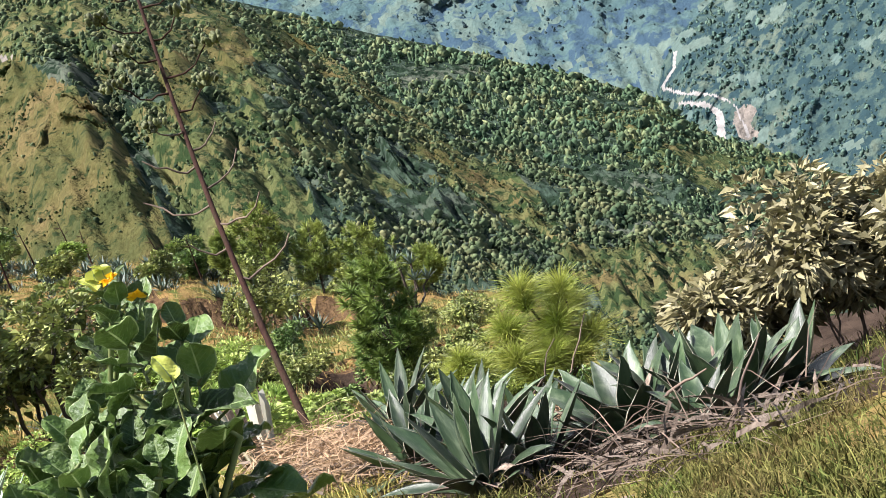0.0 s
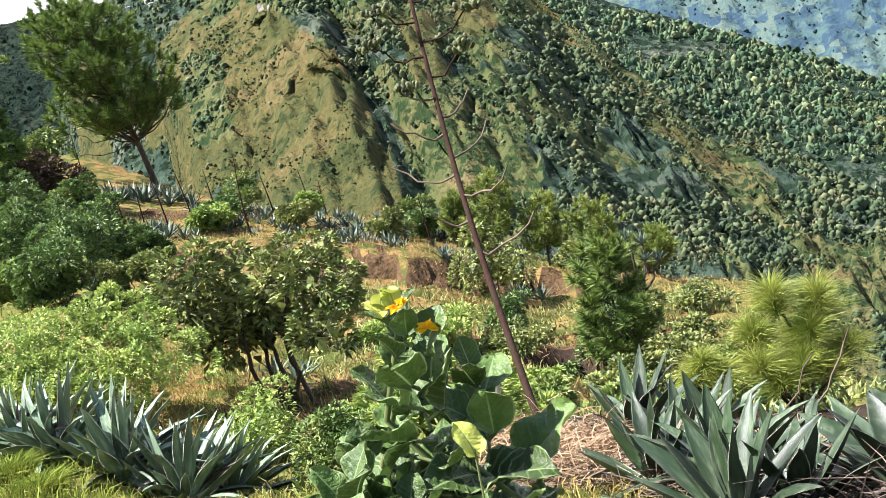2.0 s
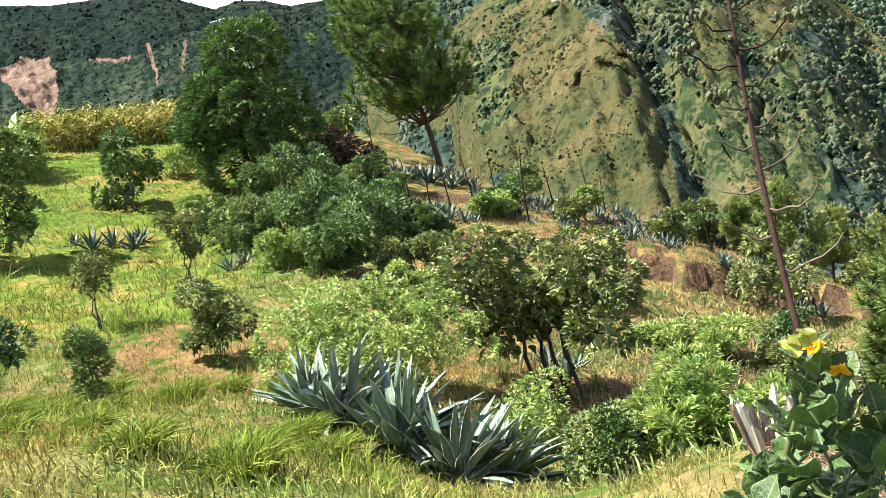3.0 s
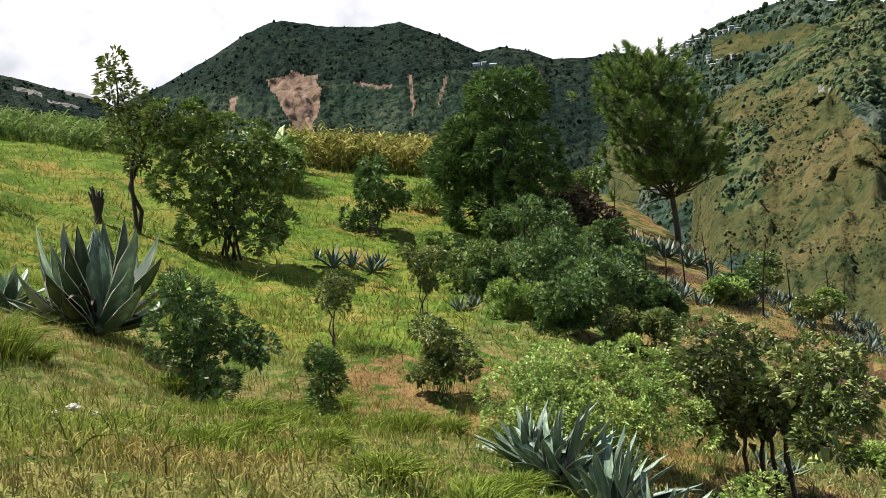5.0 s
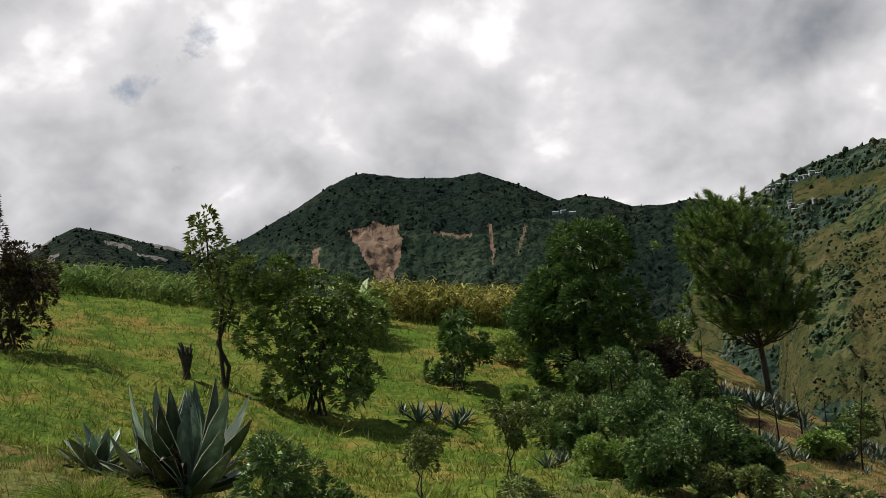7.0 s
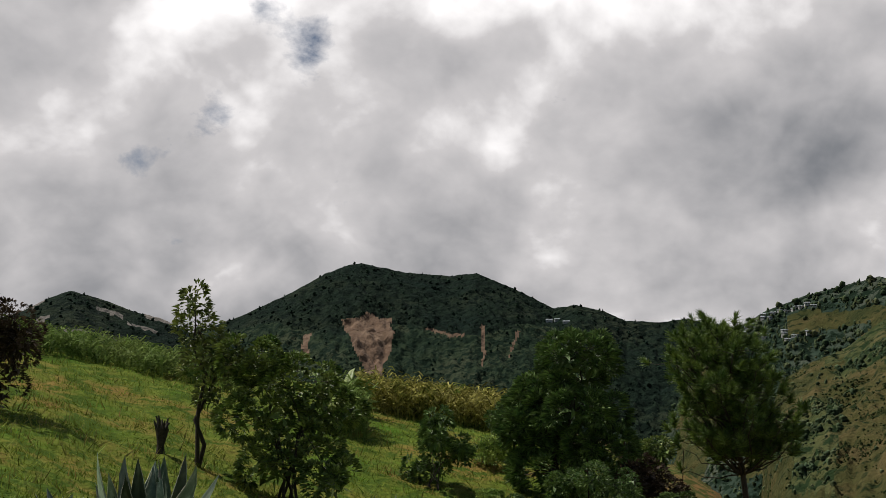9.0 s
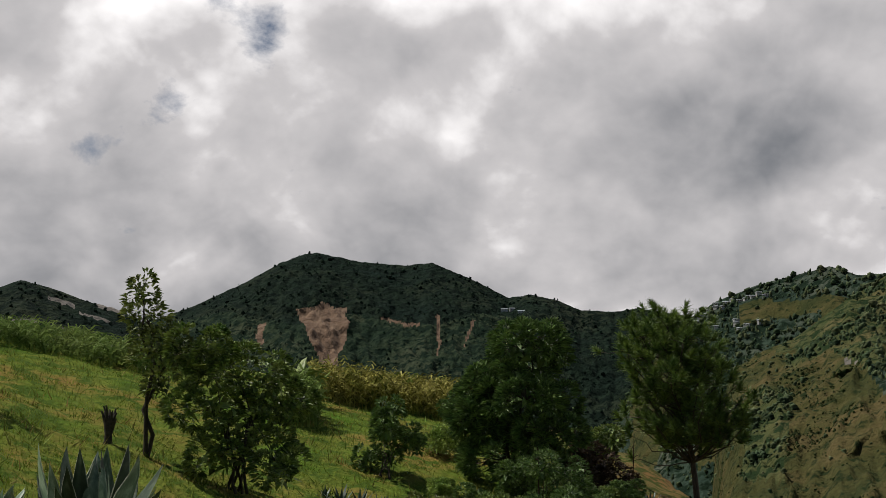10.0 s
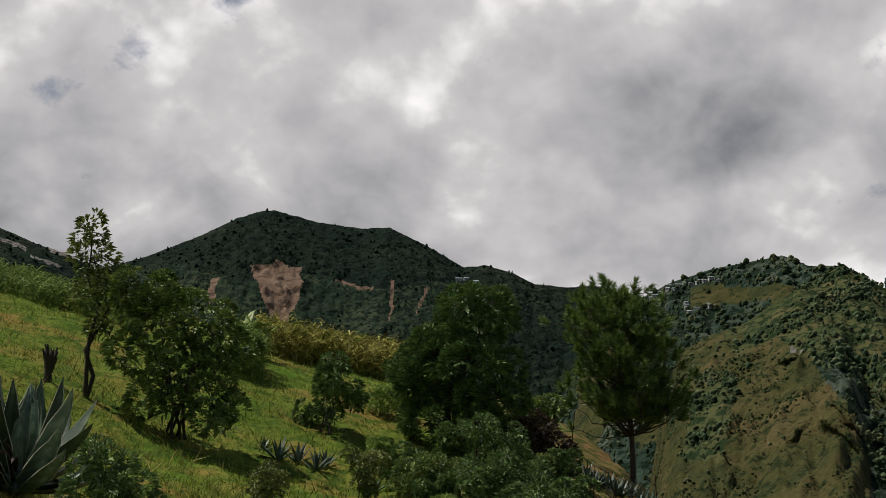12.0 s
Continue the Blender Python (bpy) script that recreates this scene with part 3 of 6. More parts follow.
def spur_face(a, e, v):
    """0 brown grass, 1 green, 2 wooded, 3 rock."""
    off = a + 0.35 * rag(v, 0.012) - float(np.interp(e, *GULLY))
    if off < 0 and e < 5.2 + 0.5 * rag(v, 0.02, 1.0):
        if ((a - 18.2) / 0.45) ** 2 + ((e - 4.85) / 0.5) ** 2 < 0.5 + 1.6 * rag(v, 0.05, 2.0):
            return 3
        if rag(v, 0.012, 3.0) > 0.28 or (abs(a - 14.3 - 0.15 * e) < 0.9 and -0.5 < e < 3.6 and rag(v, 0.03, 5.0) > -0.25):
            return 1
        return 2 if e < -2.5 and rag(v, 0.02, 8.0) > 0.05 else 0
    if 0 <= off < 0.75 + 0.5 * rag(v, 0.03, 4.0) and e < 4.4:
        return 2
    # a bright grassy rib runs down beside the crest, a dark wooded gully beside it
    rib = float(np.interp(e, *RIB)) - a + 0.5 * rag(v, 0.015, 9.0)
    if e < 1.2 and 0.1 < rib < 1.5 + 0.9 * rag(v, 0.02, 3.0):
        return 0 if rag(v, 0.025, 5.0) > 0.12 else 1
    if e < 0.6 and 1.5 < rib < 3.6 + 1.2 * rag(v, 0.012, 2.0):
        return 2
    for pa, pe, w, h in ((33.6, -3.5, 0.8, 0.6), (34.2, -5.4, 0.7, 1.0), (32.0, -0.9, 0.6, 0.5), (35.6, -7.6, 0.5, 0.6), (27.4, 1.6, 1.0, 1.2), (24.6, 0.6, 0.9, 1.8), (30.9, 0.9, 0.5, 0.3)):
        if ((a - pa) / w) ** 2 + ((e - pe) / h) ** 2 < 1 + 0.8 * rag(v, 0.03):
            return 0
    return 1 if rag(v, 0.009, 7.0) > -0.02 - 0.22 * (a < 28) + 0.1 * (a > 32) else 2


_, SPUR = mountain("mountain_spur", "steep mountain spur, brown grass giving way to woods", [
    (10.0, -12.0, 900), (11.0, -6.0, 950), (11.9, -2.0, 1000), (12.2, 0.5, 1000), (12.5, 2.6, 1000), (13.1, 4.4, 1000), (14.5, 5.2, 1000), (16, 5.8, 1020), (17.5, 6.9, 1050), (18.8, 7.8, 1080),
    (20.2, 8.6, 1100), (21.2, 8.0, 1100), (22, 7.5, 1100), (25, 5.9, 1100), (27, 4.6, 1100), (29, 2.8, 1080), (30.2, 1.4, 1060), (31.3, 0.0, 1040), (32.4, -1.4, 1000),
    (33.2, -2.8, 980), (34.4, -4.0, 950), (36.5, -6.3, 900), (40, -9.3, 850), (44, -12.5, 800), (48, -15.5, 760), (53, -18.5, 700)],
    (260, -23.0), [M["brown_slope"], M["green_slope"], M["wood_slope"], M["rock"]], spur_face, 0.14, 150, 0.062, 0.012, 0.85, 2.0, 0.9,
    ((19.6, 23.6, 0.9, 45), (30.6, 32.4, 1.2, 100), (25.2, 27.2, 0.8, 25), (36.0, 38.6, 0.9, 40), (34.6, 35.4, 0.6, 20)))

_, WOODS = mountain("mountain_wooded", "mountain ridge covered with dense pine woods", [
    (27, 4.5, 1700), (29, 3.2, 1700), (31.2, 1.8, 1700), (33.6, 0.1, 1680), (36.1, -1.4, 1650), (39.3, -3.4, 1600), (41.6, -4.9, 1560), (45.1, -7.3, 1500),
    (46.7, -9.6, 1450), (48.5, -10.9, 1420), (52.2, -13.4, 1350), (58, -16, 1300), (64, -18, 1250)], (700, -22.0), [M["wood_slope"], M["green_slope"]],
    lambda a, e, v: int(rag(v, 0.006, 8.0) > 0.2), 0.2, 90, 0.05, 0.01, 0.9, 31.0, 0.9)
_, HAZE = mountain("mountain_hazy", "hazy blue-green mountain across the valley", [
    (22, 8, 3600), (30, 7, 3600), (36, 6.5, 3600), (44, 6, 3600), (52, 5, 3600), (62, 5, 3600)], (1900, -12.0), [M["haze_slope"], M["haze_field"]], lambda a, e, v: int(0.6 * rag(v, 0.006, 4.0) + 0.8 * rag(v, 0.025, 7.0) > 0.34), 0.22, 90, 0.06, 0.012, 0.9, 41.0, 1.2)
ROAD = [(46.6, -5.7), (46.35, -6.3), (45.5, -7.0), (46.2, -7.5), (47.6, -8.1), (48.3, -8.7), (48.5, -9.5), (48.55, -10.4)]
GRAVEL = [(46.1, -8.0), (47.1, -8.35), (47.6, -9.0), (47.5, -9.7), (47.25, -10.4)]


def nearness(a, e, path):
    best = 9.0
    for (x0, y0), (x1, y1) in zip(path, path[1:]):
        u = min(1, max(0, ((a - x0) * (x1 - x0) + (e - y0) * (y1 - y0)) / ((x1 - x0) ** 2 + (y1 - y0) ** 2)))
        best = min(best, math.hypot(a - x0 - u * (x1 - x0), e - y0 - u * (y1 - y0)))
    return best


def right_face(a, e, v):
    """0 woods, 1 field, 2 pale road and gravel, 3 raw earth."""
    if 44 < a < 50 and -11 < e < -5:
        a2, e2 = a + 0.10 * rag(v, 0.04), e + 0.08 * rag(v, 0.04, 3.0)
        if nearness(a2, e2, ROAD) < 0.06 + 0.07 * rag(v, 0.03, 5.0) or nearness(a2, e2, GRAVEL) < 0.10 + 0.05 * max(0, -e2 - 8):
            return 2
        if ((a2 - 48.6) / 0.5) ** 2 + ((e2 + 9.6) / 0.9) ** 2 < 0.6 + 1.6 * rag(v, 0.03, 2.0):
            return 3
    return int(0.6 * rag(v, 0.012, 3.0) + 0.7 * rag(v, 0.04, 3.0) > 0.34)


_, RIGHT = mountain("mountain_right", "wooded mountainside coloured blue-green for haze, with small fields", [
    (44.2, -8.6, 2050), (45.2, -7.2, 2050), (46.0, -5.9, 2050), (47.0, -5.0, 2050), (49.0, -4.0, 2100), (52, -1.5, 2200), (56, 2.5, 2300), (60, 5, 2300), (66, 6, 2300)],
    (1500, -17.0), [M["right_haze_slope"], M["haze_field"], M["pale_dirt"], M["rock"]], right_face, 0.07, 130, 0.05, 0.008, 0.9, 51.0, 0.8)

# ---- plants: builders ----


def unit(v):
    return v / np.maximum(np.linalg.norm(v, axis=-1, keepdims=True), 1e-9)


def leaf_arrays(base, way, length, width, rng, fold=0.25, droop=0.15):
    """Pointed leaves folded along the midrib, as one array of vertices and faces."""
    n = len(base)
    way = unit(way)
    side = unit(np.cross(way, rng.normal(size=(n, 3)) * 0.45 + np.array([0.0, 0.0, 1.0])))
    up = np.cross(side, way)
    le = np.broadcast_to(np.asarray(length, float), (n,))[:, None]
    wi = np.broadcast_to(np.asarray(width, float), (n,))[:, None] / 2
    mid = base + way * le * 0.45
    tip = base + way * le - np.array([0, 0, 1.0]) * le * droop
    v = np.stack([base, mid + (side + up * fold * 2) * wi, tip, mid - (side - up * fold * 2) * wi], 1).reshape(-1, 3)
    o = np.arange(n)[:, None] * 4
    return v, np.concatenate([o + [0, 2, 1], o + [0, 3, 2]], 0)


def strip_arrays(base, way, length, width, rng, bend=0.25, thin=False):
    """Thin blades: a bent strip of three triangles each; thin: needles, one sliver each."""
    n = len(base)
    way = unit(way)
    side = unit(np.cross(way, rng.normal(size=(n, 3)))) * np.broadcast_to(np.asarray(width, float), (n,))[:, None] / 2
    le = np.broadcast_to(np.asarray(length, float), (n,))[:, None]
    mid = base + way * le * 0.55
    out = way * [1, 1, 0] * le * bend * 0.6 - np.array([0, 0, 1.0]) * le * bend * 0.5
    if thin:
        v = np.stack([base - side, base + side, base + way * le + out], 1).reshape(-1, 3)
        return v, np.arange(n * 3).reshape(-1, 3)
    v = np.stack([base - side, base + side, mid - side * 0.8, mid + side * 0.8, base + way * le + out], 1).reshape(-1, 3)
    o = np.arange(n)[:, None] * 5
    f = np.concatenate([o + [0, 1, 3], o + [0, 3, 2], o + [2, 3, 4]], 0)
    return v, f


def tube_arrays(points, radii, sides=6):
    """A tapered round limb along the points."""
    p, r = np.asarray(points, float), np.asarray(radii, float)
    t = unit(np.gradient(p, axis=0))
    ref = np.array([1.0, 0.0, 0.0]) if abs(t[0][0]) < 0.8 else np.array([0.0, 1.0, 0.0])
    a = unit(np.cross(t, ref))
    b = np.cross(t, a)
    th = np.linspace(0, 2 * np.pi, sides, endpoint=False)
    v = (p[:, None] + r[:, None, None] * (np.cos(th)[None, :, None] * a[:, None] + np.sin(th)[None, :, None] * b[:, None])).reshape(-1, 3)
    k = len(p)
    i, j = np.meshgrid(np.arange(k - 1), np.arange(sides), indexing="ij")
    j1 = (j + 1) % sides
    q = np.stack([i * sides + j, i * sides + j1, (i + 1) * sides + j1, (i + 1) * sides + j], -1).reshape(-1, 4)
    return v, np.concatenate([q[:, [0, 1, 2]], q[:, [0, 2, 3]]], 0)


def joined(arrays):
    vs, fs, n = [], [], 0
    for v, f in arrays:
        vs.append(v)
        fs.append(f + n)
        n += len(v)
    return np.concatenate(vs), np.concatenate(fs)


def limb(a, b, r0, r1, rng, sag=0.1, n=6, sides=6):
    a, b = np.asarray(a, float), np.asarray(b, float)
    s = np.linspace(0, 1, n)[:, None]
    d = np.linalg.norm(b - a)
    wob = rng.normal(size=(n, 3)) * d * 0.035
    wob[0] = wob[-1] = 0
    p = a + (b - a) * s + wob + np.array([0, 0, 1]) * np.sin(s * np.pi) * d * sag
    return tube_arrays(p, np.linspace(r0, r1, n), sides)


def bush(name, label, category, place, w, h, leaf, mat, clumps=40, per=50, low=0.1, stems=4, seed=1, lean=(0, 0), group="", narrow=0.45, trunk=None, clump=0.2, upward=0.5, stem_r=0.02, lobes=None):
    """A shrub or small broad-leaved tree: stems with limbs to every clump, and a crown of domed boughs that bear single leaves."""
    rng = np.random.default_rng(seed)
    ob = thing(name, place, label, category, group)
    lo = low * h
    clumps, per = int(clumps * 0.6), int(per * 1.65)
    if lobes:
        domes = [np.array([dx * 0.95, rng.normal() * 0.15 * w, dz * 0.95, lw * 0.9, lh * 0.95]) for dx, dz, lw, lh in lobes]
    else:
        n = int(np.clip(5 + clumps / 12, 7, 15))
        domes = []
        for i in range(n):
            v = unit(rng.normal(size=3)) * (0.34 + 0.38 * rng.random()) if i else np.zeros(3)
            s = rng.uniform(0.26, 0.50)
            domes.append(np.array([v[0] * w * 0.72 + lean[0], v[1] * w * 0.72 + lean[1], (h + lo) / 2 + v[2] * (h - lo) * 0.72, s * w, s * (h - lo) * 1.05]))
    area = np.array([q[3] * q[4] for q in domes])
    spots, hearts, outs, wides = [], [], [], []
    for q, k in zip(domes, np.maximum(5, (clumps * area / area.sum()).astype(int))):
        # sprigs spread evenly over the upper shell of each bough
        i = np.arange(k) + 0.5
        z = 1 - 1.45 * i / k + rng.normal(size=k) * 0.06
        a = i * 2.4 + rng.normal(size=k) * 0.25 + seed
        r = np.sqrt(np.clip(1 - z * z, 0.02, 1))
        n = np.stack([r * np.cos(a), r * np.sin(a), z], 1)
        half = np.array([q[3] / 2, q[3] / 2, q[4] / 2])
        spots.append(n * half * rng.uniform(0.72, 1.05, (k, 1)) + q[:3])
        outs.append(unit(n / half))
        hearts.append(np.repeat(q[None, :3], k, 0))
        wides.append(np.full(k, math.sqrt(2.9 * q[3] * (q[3] + q[4]) / 2 / k)))
    spots, hearts, outs, wides = np.concatenate(spots), np.concatenate(hearts), np.concatenate(outs), np.concatenate(wides)
    clumps = len(spots)
    arr = []
    feet = [np.array([rng.normal() * 0.06 * w * (stems > 1), rng.normal() * 0.06 * w * (stems > 1), -0.1]) for _ in range(stems)]
    forks = []
    for i in range(stems):
        a = 2 * math.pi * i / stems + rng.random()
        top = np.array([math.cos(a) * w * 0.13, math.sin(a) * w * 0.13, lo + (h - lo) * 0.30]) + np.array([lean[0] * 0.6, lean[1] * 0.6, 0])
        arr.append(limb(feet[i], top, stem_r * h / 2, stem_r * h / 3.2, rng, 0.03))
        forks.append(top)
    for q in domes:
        f = forks[int(np.argmin([np.linalg.norm(q[:3] - g) + rng.random() * 0.2 * w for g in forks]))]
        arr.append(limb(f, q[:3], stem_r * h / 4, stem_r * h / 8, rng, 0.05, 5))
    for s, g in zip(spots, hearts):
        arr.append(limb(g, s, stem_r * h / 9, stem_r * h / 22, rng, 0.05, 3, 4))
    part("trunk", quick_mesh("trunk", *joined(arr), trunk or M["bark"], True), ob)
    n = clumps * per
    c, o = np.repeat(spots, per, 0), np.repeat(outs, per, 0)
    size = np.repeat(wides * rng.uniform(0.36, 0.62, clumps), per)[:, None]
    # each sprig is a small dome of leaves that turn outwards and up
    t1 = unit(np.cross(o, rng.normal(size=(n, 3))))
    q = np.sqrt(rng.random((n, 1)))
    off = t1 * q * size + o * (1 - q * q) * size * 0.8
    way = o * 0.7 + t1 * q * 1.0 + rng.normal(size=(n, 3)) * 0.3 + np.array([0, 0, upward * 0.6])
    way[:, 2] *= 0.5
    le = leaf * rng.uniform(0.6, 1.3, n)
    k = len(domes) * 44
    d = np.array(domes)[rng.integers(len(domes), size=k)]
    core = d[:, :3] + unit(rng.normal(size=(k, 3))) * rng.random((k, 1)) ** 0.5 * d[:, [3, 3, 4]] * 0.36
    base = np.concatenate([c + off * (0.2 + 5.0 * clump), core])
    le = np.concatenate([le, np.full(k, min(leaf * 1.9, 0.13 * w))])
    v, f = leaf_arrays(base, np.concatenate([way, rng.normal(size=(k, 3))]), le, le * np.r_[np.full(n, narrow), np.full(k, 0.6)], rng)
    v[:, 2] = np.maximum(v[:, 2], 0.0)
    part("crown", quick_mesh("crown", v, f, mat), ob)
    return ob


def pine(name, label, place, h, w, lean=(0, 0), seed=1, crown_from=0.42, clumps=110, per=70, needle=0.38, group="", mat=None, trunk_r=0.02, thick=0.03, limbs_low=2, crown_shift=0.0):
    """A long-needled pine: a leaning trunk, rising limbs that fork into twigs, an egg-shaped crown of needle brushes at their ends."""
    rng = np.random.default_rng(seed)
    ob = thing(name, place, label, "pine tree", group)
    s = np.linspace(0, 1, 12)
    tr = np.stack([lean[0] * s ** 1.2 + 0.012 * h * np.sin(s * 5), lean[1] * s ** 1.2 + 0.012 * h * np.sin(s * 4 + 1), -0.2 + (h * 0.95 + 0.2) * s], 1)
    on_trunk = lambda u: np.array([np.interp(u, s, tr[:, k]) for k in range(3)])
    arr = [tube_arrays(tr, np.linspace(trunk_r * h / 2, trunk_r * h / 12, 12), 8)]
    tips, outs = [], []
    boughs = max(12, clumps // 9)
    for i in range(boughs):
        g = (i + 0.5 + rng.normal() * 0.2) / boughs
        u = crown_from + (1 - crown_from) * g
        a = i * 2.4 + rng.normal() * 0.35
        # egg-shaped outline, widest below the middle
        reach = w / 2 * max(0.08, math.sin(math.pi * min(1, 0.12 + 0.83 * g) ** 0.88)) ** 0.75 * rng.uniform(0.72, 1.06)
        end = on_trunk(u) + np.array([math.cos(a) * reach + crown_shift * (1 - g), math.sin(a) * reach, 0.0])
        base = on_trunk(max(crown_from * 0.75, u - 0.10 - 0.6 * reach / h))
        arr.append(limb(base, end, trunk_r * h * 0.15, trunk_r * h * 0.05, rng, -0.05, 5, 5))
        for k in range(max(3, clumps // boughs)):
            q = rng.uniform(0.42, 1.0)
            foot = base + (end - base) * q
            tip = foot + rng.normal(size=3) * [0.075 * w, 0.075 * w, 0.022 * h] + [0, 0, 0.035 * h]
            arr.append(limb(foot, tip, trunk_r * h * 0.045, 0.010, rng, -0.05, 3, 4))
            tips.append(tip)
            outs.append(unit(tip - on_trunk(min(1, u - 0.1))))
    for i in range(limbs_low):
        base = on_trunk(crown_from * (0.92 - 0.16 * i))
        arr.append(limb(base, base + np.array([-w * 0.46, -w * 0.1, h * (0.075 - 0.06 * i)]), trunk_r * h * 0.12, 0.012, rng, -0.08, 6, 5))
        tips.append(base + np.array([-w * 0.46, -w * 0.1, h * (0.075 - 0.06 * i)]))
        outs.append(np.array([-0.7, 0.0, 0.5]))
    part("trunk", quick_mesh("trunk", *joined(arr), M["bark"], True), ob)
    c, o = np.repeat(np.array(tips), per, 0), np.repeat(np.array(outs), per, 0)
    n = len(c)
    # every brush: needles along a short upturned shoot, spreading from it like a bottle brush
    shoot = unit(o * 0.5 + np.array([0, 0, 1.0]) + np.repeat(rng.normal(size=(len(tips), 3)) * 0.25, per, 0))
    along = rng.random((n, 1))
    way = unit(np.cross(shoot, rng.normal(size=(n, 3)))) * (1.0 - 0.75 * along) + shoot * (0.35 + 0.9 * along)
    v, f = strip_arrays(c + shoot * (along - 0.35) * needle * 0.9, way, needle * rng.uniform(0.6, 1.1, n), thick * 1.2, rng, 0.4, True)
    part("crown", quick_mesh("crown", v, f, mat or M["needle"]), ob)
    return ob


def agave_leaf(length, width, curve, seed=0, thick=0.22, mats=None):
    """One sword-shaped leaf, channelled and fleshy, pale along its margins; it starts at the origin and rises along +x and +z."""
    rng = np.random.default_rng(seed)
    s = np.array([0.0, 0.12, 0.3, 0.5, 0.68, 0.84, 0.94, 1.0])
    wd = width * np.array([0.75, 0.62, 0.85, 1.0, 0.86, 0.5, 0.2, 0.02])
    ang = radians(8) + curve * s ** 1.5
    ds = np.diff(s, prepend=0.0) * length
    x, z = np.cumsum(ds * np.sin(ang)), np.cumsum(ds * np.cos(ang))
    verts, faces, kinds = [], [], []
    for i in range(len(s)):
        nx, nz = math.cos(ang[i]), -math.sin(ang[i])
        w, up = wd[i] / 2, wd[i] * 0.22
        wav = 0.03 * width * rng.normal()
        for yy, h in ((-w, up), (-w * 0.93, up * 0.86), (0, 0), (w * 0.93, up * 0.86), (w, up), (0, -thick * wd[i] * (1.3 - s[i]))):
            verts.append((x[i] - nx * h + nx * 0.0, yy + wav, z[i] - nz * h))
    for i in range(len(s) - 1):
        a, b = i * 6, i * 6 + 6
        for j in range(6):
            k = (j + 1) % 6
            faces.append((a + j, a + k, b + k, b + j))
            kinds.append(1 if j in (0, 3) else 0)
    me = mesh_from("leaf", verts, faces, mats or [M["agave"], M["agave_edge"]], True)
    me.polygons.foreach_set("material_index", np.array(kinds, np.int32))
    return me


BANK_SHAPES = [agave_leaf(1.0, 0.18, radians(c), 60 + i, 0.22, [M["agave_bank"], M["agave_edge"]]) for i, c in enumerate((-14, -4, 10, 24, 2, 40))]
LEAF_SHAPES = [agave_leaf(1.0, 0.15, radians(c), i, 0.22) for i, c in enumerate((-12, 8, 26, 44, 0, 18))]
OPEN_SHAPES = [agave_leaf(1.0, 0.17, radians(c), 50 + i, 0.2) for i, c in enumerate((-18, -8, 2, 14, -24, 26))]
CUP_SHAPES = [agave_leaf(1.0, 0.17, radians(c), 40 + i, 0.2, [M["agave" if i % 2 else "agave_bank"], M["agave_edge"]]) for i, c in enumerate((-46, -38, -30, -54, -24, -42))]
DRY_SHAPES = [agave_leaf(1.0, 0.13, radians(c), 20 + i, 0.05, [M["agave_dry"], M["agave_dry"]]) for i, c in enumerate((70, 20, 95, 35, 120, 60, 10))]


def agave(place, size, leaves, seed, label, tilt=0.0, spread=62, dry=4, group="", wide=1.0, shapes=None):
    """A rosette: upright leaves in the middle, lower ones lying outwards, with dead grey leaves at the foot."""
    rng = np.random.default_rng(seed)
    ob = thing("agave", place, label, "agave", group)
    for i in range(leaves):
        u = (i + 0.5) / leaves
        lean = 4 + spread * u ** 0.9 + rng.normal() * 4
        turn = i * 137.5 + rng.normal() * 8
        le = size * (0.72 + 0.3 * math.sin(math.pi * (0.25 + 0.6 * u))) * rng.uniform(0.85, 1.1)
        leaf = part("leaf", (shapes or LEAF_SHAPES)[int(rng.integers(6))], ob)
        r = 0.02 + 0.05 * u
        leaf.matrix_basis = Matrix.Rotation(radians(turn), 4, "Z") @ pose(r * size, 0, 0.02 * size, 0, lean, 0) @ Matrix.Diagonal((le, le * wide * rng.uniform(0.85, 1.15), le, 1))
    for i in range(dry):
        leaf = part("dead_leaf", DRY_SHAPES[i % len(DRY_SHAPES)], ob, "dried pale brown leaf")
        le = size * rng.uniform(0.5, 0.8)
        leaf.matrix_basis = Matrix.Rotation(radians(rng.random() * 360), 4, "Z") @ pose(0.06 * size, 0, 0.10 * size, 0, 18 + rng.random() * 48, 0) @ Matrix.Diagonal((le, le * rng.uniform(0.5, 1.2), le, 1))
    if tilt:
        ob.matrix_world = ob.matrix_world @ pose(0, 0, 0, 0, tilt, 0)
    return ob


def blade_mesh(seed):
    """A plain channelled leaf of an agave seen from far."""
    rng = np.random.default_rng(seed)
    c = 0.05 + 0.12 * rng.random()
    v = [(0, -0.05, 0), (0, 0.05, 0), (c * 0.35 - 0.02, -0.075, 0.5), (c * 0.35 - 0.02, 0.075, 0.5), (c * 0.35 + 0.03, 0, 0.5), (c, 0, 1.0), (0.03, 0, 0)]
    return mesh_from("leaf", v, [(0, 6, 4, 2), (6, 1, 3, 4), (2, 4, 5), (4, 3, 5), (0, 2, 5, 3, 1)], M["agave_far"], False)


BLADES = [blade_mesh(s) for s in (3, 4, 5)]


def rosette(ob, leaves, size, rng, lift=(0, 0, 0), name="leaf"):
    for i in range(leaves):
        u = (i + 0.5) / leaves
        leaf = part(name, BLADES[i % 3], ob)
        le = size * rng.uniform(0.75, 1.05)
        leaf.matrix_basis = Matrix.Translation(lift) @ Matrix.Rotation(radians(i * 137.5), 4, "Z") @ pose(0.03 * size, 0, 0, 0, 5 + 68 * u + rng.normal() * 5, 0) @ Matrix.Diagonal((le, le, le, 1))


